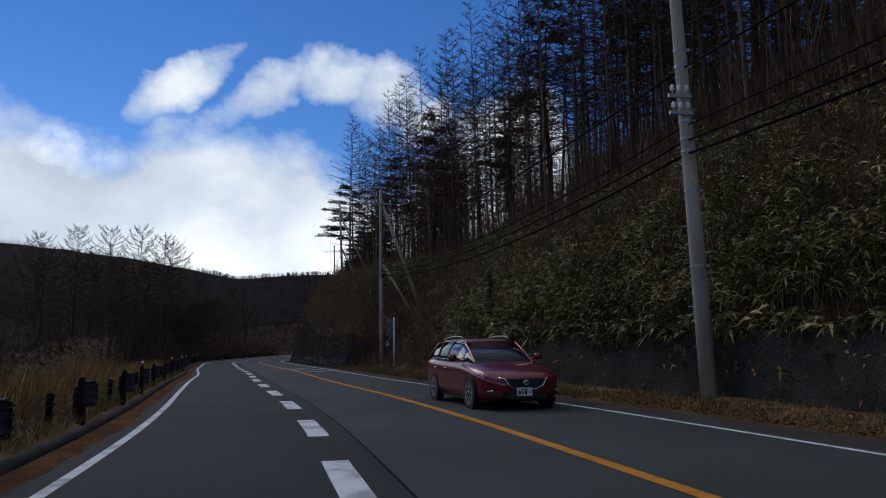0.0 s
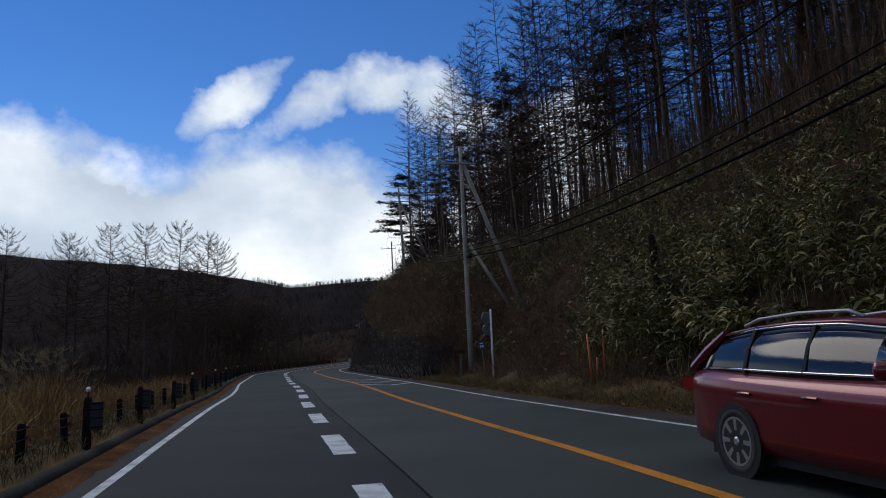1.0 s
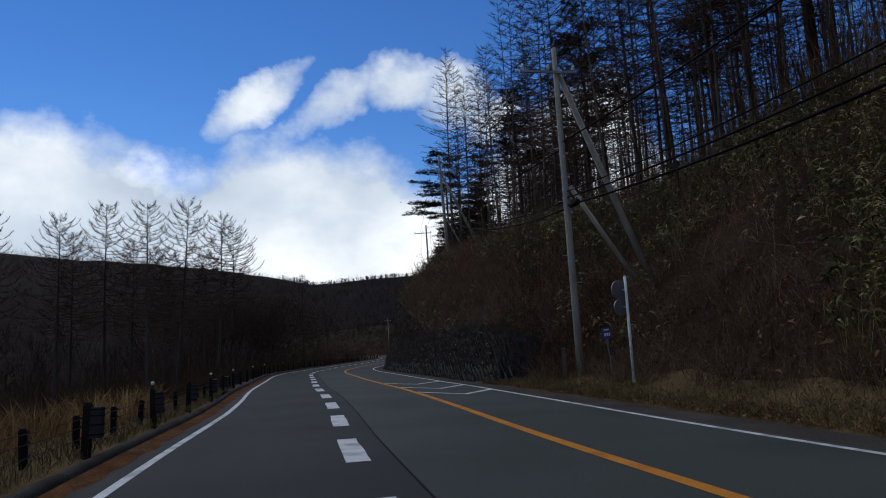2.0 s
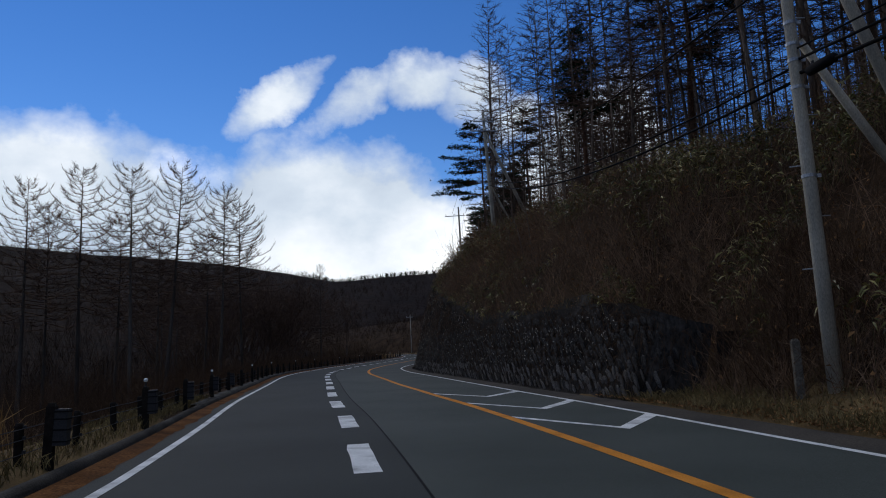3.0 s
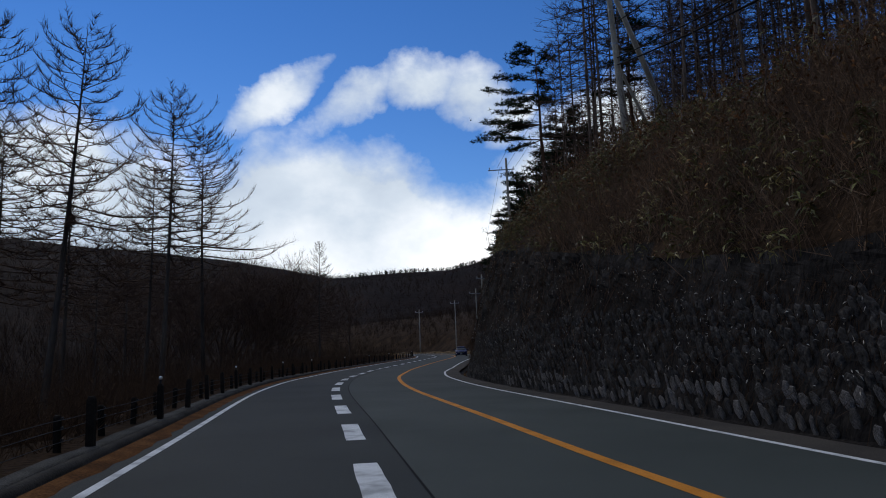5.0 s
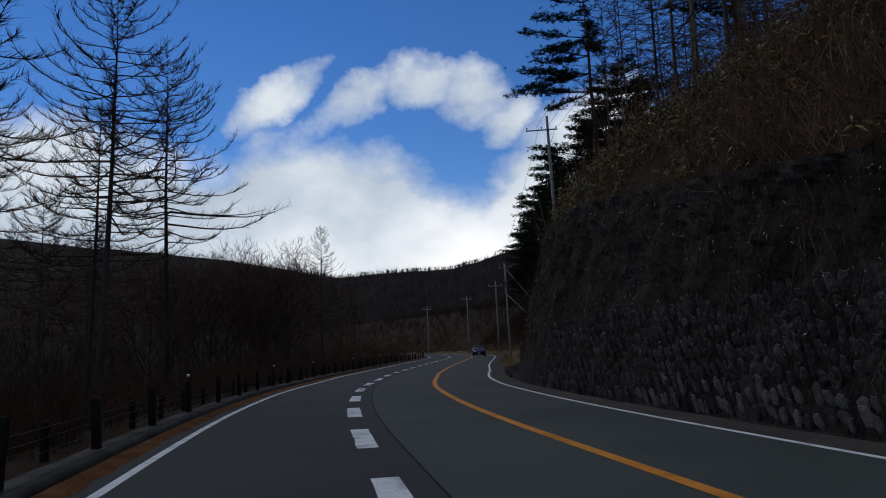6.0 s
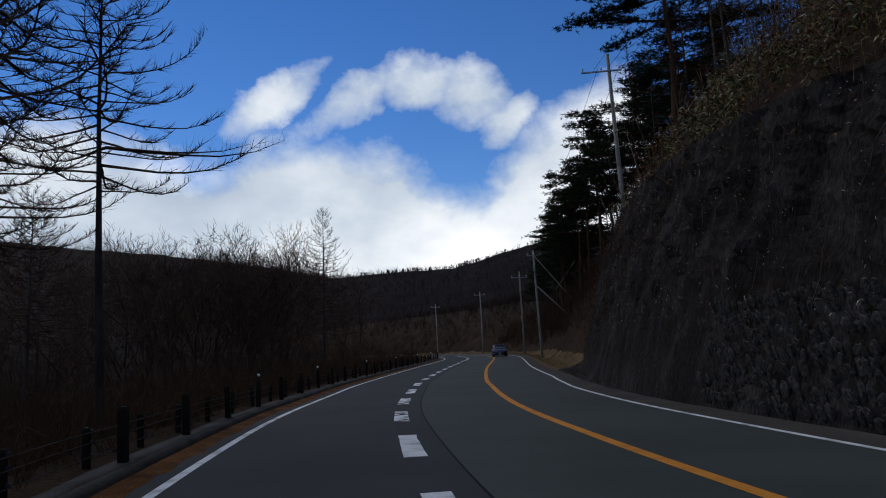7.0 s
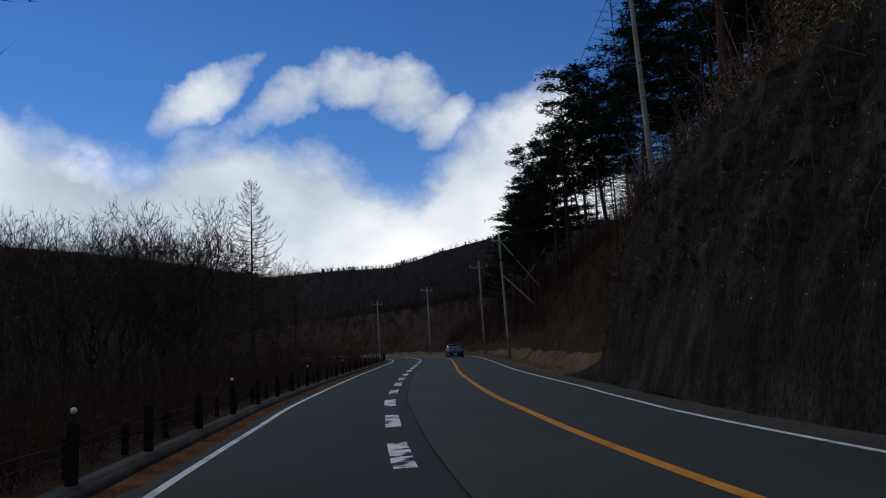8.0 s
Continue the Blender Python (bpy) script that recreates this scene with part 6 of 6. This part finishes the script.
def build_scrub():
    rng = np.random.default_rng(52)
    out = []
    for y0, y1, e0, e1, n, h0, h1 in ((0, 54, 3.0, 16, 1500, 1.0, 2.6), (33, 51, 1.5, 4.2, 900, 0.35, 1.1), (48, 55, 1.0, 4.0, 260, 0.5, 1.3), (53, 84, 0.9, 5.0, 1500, 0.4, 1.3), (52, 84, 1.6, 12, 1900, 0.9, 2.4), (80, 126, 2.0, 11, 900, 0.6, 1.5), (-5, 130, 14, 42, 1500, 1.2, 3.0), (-2, 60, 10, 26, 1500, 2.0, 5.0), (60, 135, 10, 26, 1000, 1.5, 3.4)):
        s, d, b = scatter_bank(rng, n, y0, y1, e0, e1)
        out.append(bush(rng, b, rng.uniform(h0, h1, n) * 0.8, 7, 0.5, 0.015, 0.3))
    s, d, b = scatter_bank(rng, 3000, 115, 200, 2.6, 22)
    solo("far_scrub", bush(rng, b, rng.uniform(0.8, 2.6, 3000), 9, 0.42, 0.022, 0.25), M_SCRUB, "dark leafless scrub past the end of the rock", "scrub", kind="stuff")
    solo("bank_scrub", joined(*out), M_BRUSH, "tangled leafless brown scrub on the bank", "scrub", kind="stuff")
    # young trees crowded at the wood's edge
    out = []
    for y0, y1, e0, e1, n, h0, h1 in ((-4, 52, 9, 34, 1200, 2.5, 6.0), (52, 80, 10, 30, 200, 1.5, 3.5), (70, 135, 6.0, 28, 380, 1.2, 3.5), (96, 130, 5.0, 14, 300, 1.5, 4.0)):
        s, d, b = scatter_bank(rng, n, y0, y1, e0, e1)
        out.append(bush(rng, b, rng.uniform(h0, h1, n), 8, 0.13, 0.05, 0.07))
    solo("young_growth", joined(*out), M_BRUSH, "crowded leafless young growth at the wood's edge", "brush", kind="stuff")
    s, d, b = scatter_bank(rng, 22000, 66, 126, 2.4, 10)
    b[:, 2] += rng.uniform(0.1, 2.0, len(b)) * rng.random(len(b)) ** 0.5
    keep = np.array([noise.noise(Vector((p[0] * 0.35, p[1] * 0.35, p[2] * 0.35))) for p in b]) > -0.05
    b = b[keep]
    solo("rust_leaves", joined(spikes(b, b + rng.normal(0, 0.07, b.shape), rng.uniform(0.03, 0.07, len(b)), rng, 2)), M_RUST, "rust-red withered leaves in the brush over the rock", "dead leaves", kind="stuff")
    # dead leaves still on the scrub
    s, d, b = scatter_bank(rng, 25000, 4, 118, 1.5, 13)
    b[:, 2] += rng.uniform(0.05, 1.3, len(b))
    t = b + rng.normal(0, 0.07, b.shape)
    solo("dead_leaves", joined(spikes(b, t, rng.uniform(0.03, 0.07, len(b)), rng, 2)), M_DRYLEAF, "withered brown leaves hanging in the scrub", "dead leaves", kind="stuff")
    # pale leafless saplings leaning out of the bank
    g = Geo()
    r = random.Random(9)
    for _ in range(60):
        y = r.uniform(56, 120)
        s = float(s_of_y(y))
        dd = float(edge_d(s)) + r.uniform(2.2, 6.5)
        x, yy = at_road(np.array([s]), np.array([dd]))[0]
        p = Vector((x, yy, float(ground_z(s, dd)) - 0.1))
        q = p + Vector((r.uniform(-0.9, 0.2), r.uniform(-0.6, 0.6), r.uniform(1.5, 3.6)))
        m = p.lerp(q, 0.5) + Vector((r.uniform(-0.15, 0.15), r.uniform(-0.15, 0.15), 0))
        g.tube([p, m, q], [0.025, 0.018, 0.006], 4, False)
        for _ in range(4):
            a = m.lerp(q, r.random())
            g.tube([a, a + Vector((r.uniform(-0.5, 0.5), r.uniform(-0.5, 0.5), r.uniform(0.1, 0.6)))], [0.01, 0.003], 3, False)
    solo("bare_saplings", g, M_BARK, "thin pale leafless saplings leaning from the bank", "saplings", kind="stuff")


def build_verges():
    rng = np.random.default_rng(53)
    out = []
    n = 26000
    s = s_of_y(np.concatenate([rng.uniform(8, 60, 15000), rng.uniform(26, 53, 11000)]))
    d = edge_d(s) + 0.1 + np.abs(rng.normal(0, 1.1, n))
    far = s_of_y(rng.uniform(113, 200, 5000))
    s, d = np.concatenate([s, far]), np.concatenate([d, edge_d(far) + 0.2 + np.abs(rng.normal(0, 1.2, 5000))])
    left = s_of_y(np.concatenate([rng.uniform(6, 54, 10500), rng.uniform(54, 60, 3500)]))
    s, d = np.concatenate([s, left]), np.concatenate([d, kerb_d(left) - 0.3 - np.abs(rng.normal(0, 0.8, 14000))])
    b = np.column_stack([at_road(s, d), ground_z(s, d) - 0.02])
    h = rng.uniform(0.06, 0.3, len(s)) * np.where(d > 0, 0.8, 0.75)
    t = b + np.column_stack([rng.normal(0, 0.45, (len(s), 2)) * h[:, None], h])
    solo("verge_grass", joined(spikes(b, t, rng.uniform(0.006, 0.018, len(s)), rng, 2)), M_GRASS, "short yellowed winter grass on the road verges", "grass", kind="stuff")


def build_pampas():
    r = np.random.default_rng(54)
    rng = random.Random(54)
    n = 260
    b = np.column_stack([r.normal(0, 0.22, (n, 2)), np.zeros(n) - 0.1])
    a = np.arctan2(b[:, 1], b[:, 0]) + r.normal(0, 0.6, n)
    h = r.uniform(0.7, 1.75, n)
    t = b + np.column_stack([np.cos(a) * h * 0.5 * r.random(n), np.sin(a) * h * 0.5 * r.random(n), h])
    blades = joined(spikes(b, t, r.uniform(0.014, 0.03, n), r, 2))
    m = 26
    pb = np.column_stack([r.normal(0, 0.4, (m, 2)), r.uniform(1.5, 1.95, m)])
    pl = np.repeat(pb, 8, axis=0)
    pt = pl + np.column_stack([r.normal(0.12, 0.07, (len(pl), 1)), r.normal(0, 0.06, (len(pl), 1)), r.uniform(0.05, 0.28, (len(pl), 1))])
    stems = spikes(np.column_stack([pb[:, :2] * 0.4, np.zeros(m)]), pb, np.full(m, 0.014), r)
    plumes = joined(spikes(pl, pt, np.full(len(pl), 0.015), r), stems)
    spots = []
    for k in range(130):
        y = rng.uniform(11, 44)
        s = float(s_of_y(y))
        d = -rng.uniform(5.2, 9.6) - max(0, y - 32) * 0.15
        x, yy = at_road(np.array([s]), np.array([d]))[0]
        spots.append(stand(x, yy, ground_at(x, yy), rng.uniform(0.5, 0.95), rng, 5))
    plant("pampas_grass", "dry straw-coloured pampas grass clump beyond the fence", "grass clump", "pampas grass clumps", (("blades", blades, M_PAMPAS), ("plumes", plumes, M_PLUME)), spots)


def build_straw():
    """Tall dry grass behind the fence."""
    rng = np.random.default_rng(58)
    n = 15000
    s = s_of_y(np.concatenate([rng.uniform(6, 48, n - 900), rng.uniform(152, 176, 900)]))
    d = -rng.uniform(4.5, 8.0, n)
    b = np.column_stack([at_road(s, d), ground_z(s, d) - 0.05])
    h = rng.uniform(0.3, 1.0, n)
    t = b + np.column_stack([rng.normal(0, 0.35, (n, 2)) * h[:, None], h])
    solo("dry_grass", joined(spikes(b, t, rng.uniform(0.008, 0.02, n), rng, 2)), M_PAMPAS, "tall straw-coloured dry grass behind the fence", "grass", kind="stuff")


def build_valley_woods():
    """Leafless thicket beyond the fence and bare woods on the hills."""
    rng = np.random.default_rng(55)
    n = 3600
    s = s_of_y(rng.uniform(30, 175, n))
    d = kerb_d(s) - 2.8 - np.abs(rng.normal(0, 17, n)) - np.interp(s, s_of_y(np.array([30, 70])), [5, 0])
    b = np.column_stack([at_road(s, d), ground_z(s, d)])
    h = rng.uniform(1.6, 4.6, n) * np.clip((-d - 4) / 8, 0.42, 1.15)
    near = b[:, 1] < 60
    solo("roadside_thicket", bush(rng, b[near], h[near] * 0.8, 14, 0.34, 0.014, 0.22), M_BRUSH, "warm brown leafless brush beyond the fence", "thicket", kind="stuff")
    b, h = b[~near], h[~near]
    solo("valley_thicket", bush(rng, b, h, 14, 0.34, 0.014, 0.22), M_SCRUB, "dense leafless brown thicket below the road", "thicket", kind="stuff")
    # low tangle close behind the posts once the grass verge ends
    n = 1500
    s = s_of_y(rng.uniform(56, 150, n))
    d = kerb_d(s) - 0.75 - np.abs(rng.normal(0, 1.3, n))
    b = np.column_stack([at_road(s, d), ground_z(s, d)])
    solo("verge_brush", bush(rng, b, rng.uniform(0.35, 1.25, n), 11, 0.5, 0.009, 0.3), M_SCRUB, "dark leafless brush close behind the guard posts", "brush", kind="stuff")
    # brush on the ground beyond the far bend
    az, r = np.radians(rng.uniform(-30, 9, 2400)), rng.uniform(72, 210, 2400)
    b = [(x, y, *road_of(x, y)) for x, y in zip(-28.5 + r * np.sin(az), 88.5 + r * np.cos(az))]
    b = np.array([(x, y, float(ground_z(s, d))) for x, y, s, d in b if d < -7 or d > float(edge_d(s)) + 3.5])
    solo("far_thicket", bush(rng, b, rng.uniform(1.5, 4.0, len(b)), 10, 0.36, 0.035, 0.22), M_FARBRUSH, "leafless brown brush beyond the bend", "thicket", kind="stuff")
    n = 1300
    s = s_of_y(rng.uniform(84, 165, n))
    d = -rng.uniform(9, 62, n)
    b = np.column_stack([at_road(s, d), ground_z(s, d)])
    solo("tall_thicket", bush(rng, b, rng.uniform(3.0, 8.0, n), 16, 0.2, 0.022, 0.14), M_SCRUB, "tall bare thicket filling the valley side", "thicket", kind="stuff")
    # slender trunks standing in the thicket
    n = 240
    s = s_of_y(rng.uniform(20, 170, n))
    d = -rng.uniform(10, 60, n)
    b = np.column_stack([at_road(s, d), ground_z(s, d)])
    solo("valley_saplings", bush(rng, b, rng.uniform(4.0, 7.5, n), 12, 0.16, 0.026, 0.12), M_TWIG, "thin bare trees rising from the thicket", "trees", kind="stuff")
    # woods on the far hills
    az = rng.uniform(-72, 16, 10000)
    r = 78 + 790 * rng.random(10000) ** 1.3
    p = hill_xyz(az, r)
    h = rng.uniform(4, 7.5, len(p))
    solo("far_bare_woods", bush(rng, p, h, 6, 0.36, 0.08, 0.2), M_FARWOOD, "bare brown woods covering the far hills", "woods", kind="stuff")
    az = rng.uniform(-22, 14, 260)
    r = np.interp(az, [-60, -30, -10, 5], [600, 730, 880, 780]) * rng.uniform(0.86, 0.99, 260)
    p = hill_xyz(az, r)
    g = []
    for k in range(7):
        bb = p + np.column_stack([rng.normal(0, 0.5, (len(p), 2)), np.full(len(p), 0.55 * k)])
        tt = bb + np.column_stack([rng.normal(0, 1.3 - 0.16 * k, (len(p), 2)), np.full(len(p), 1.5)])
        g += [spikes(bb, tt, np.full(len(p), 1.0), rng), spikes(bb, tt[::-1] * 0 + bb + (bb - tt) * np.array([1, 1, -1]), np.full(len(p), 1.0), rng)]
    solo("far_conifers", joined(*g), M_NEEDLE, "dark conifers along the far ridge", "trees", kind="stuff")


def build_end_growth():
    """Scrub and grass that hide the near end of the rock face."""
    rng = np.random.default_rng(77)
    n = 95
    s = rng.uniform(S_W0 - 2.6, S_W0 + 0.5, n)
    d = edge_d(s) + rng.uniform(1.3, 4.2, n) + np.clip(s - S_W0 + 0.6, 0, 1) * 0.5
    b = np.column_stack([at_road(s, d), ground_z(s, d) - 0.05])
    solo("bank_scrub", bush(rng, b, rng.uniform(0.7, 2.3, n), 12, 0.34, 0.014, 0.22), M_SCRUB, "brown leafless scrub at the end of the rock", "scrub", kind="stuff")
    n = 2600
    s = rng.uniform(S_W0 - 3.0, S_W0 + 1.2, n)
    d = edge_d(s) + rng.uniform(0.3, 3.0, n)
    b = np.column_stack([at_road(s, d), ground_z(s, d) - 0.03])
    h = rng.uniform(0.08, 0.28, n)
    t = b + np.column_stack([rng.normal(0, 0.6, (n, 2)) * h[:, None], h])
    solo("bank_grass", joined(spikes(b, t, rng.uniform(0.006, 0.016, n), rng, 2)), M_GRASS, "withered brown grass tufts rising to the rock's end", "grass", kind="stuff")
    n = 900
    s = rng.uniform(S_W0 - 0.2, S_W0 + 5.0, n)
    z = face_height(s) * rng.uniform(0.8, 1.08, n)
    b = np.column_stack([at_road(s, edge_d(s) + face_e(s) + bend(s) + 0.28 * z - 0.1 + rng.uniform(0, 0.4, n)), z])
    ln = rng.uniform(0.2, 0.7, n)
    t = b + np.column_stack([rng.normal(0, 0.5, (n, 2)) * ln[:, None], ln * rng.uniform(-0.5, 0.9, n)])
    solo("rim_grass", joined(spikes(b, t, rng.uniform(0.008, 0.02, n), rng, 2)), M_SCRUB, "withered grass hanging over the rock's rim", "grass", kind="stuff")


build_bamboo_grass()
build_scrub()
build_verges()
build_end_growth()
build_pampas()
build_straw()
build_valley_woods()
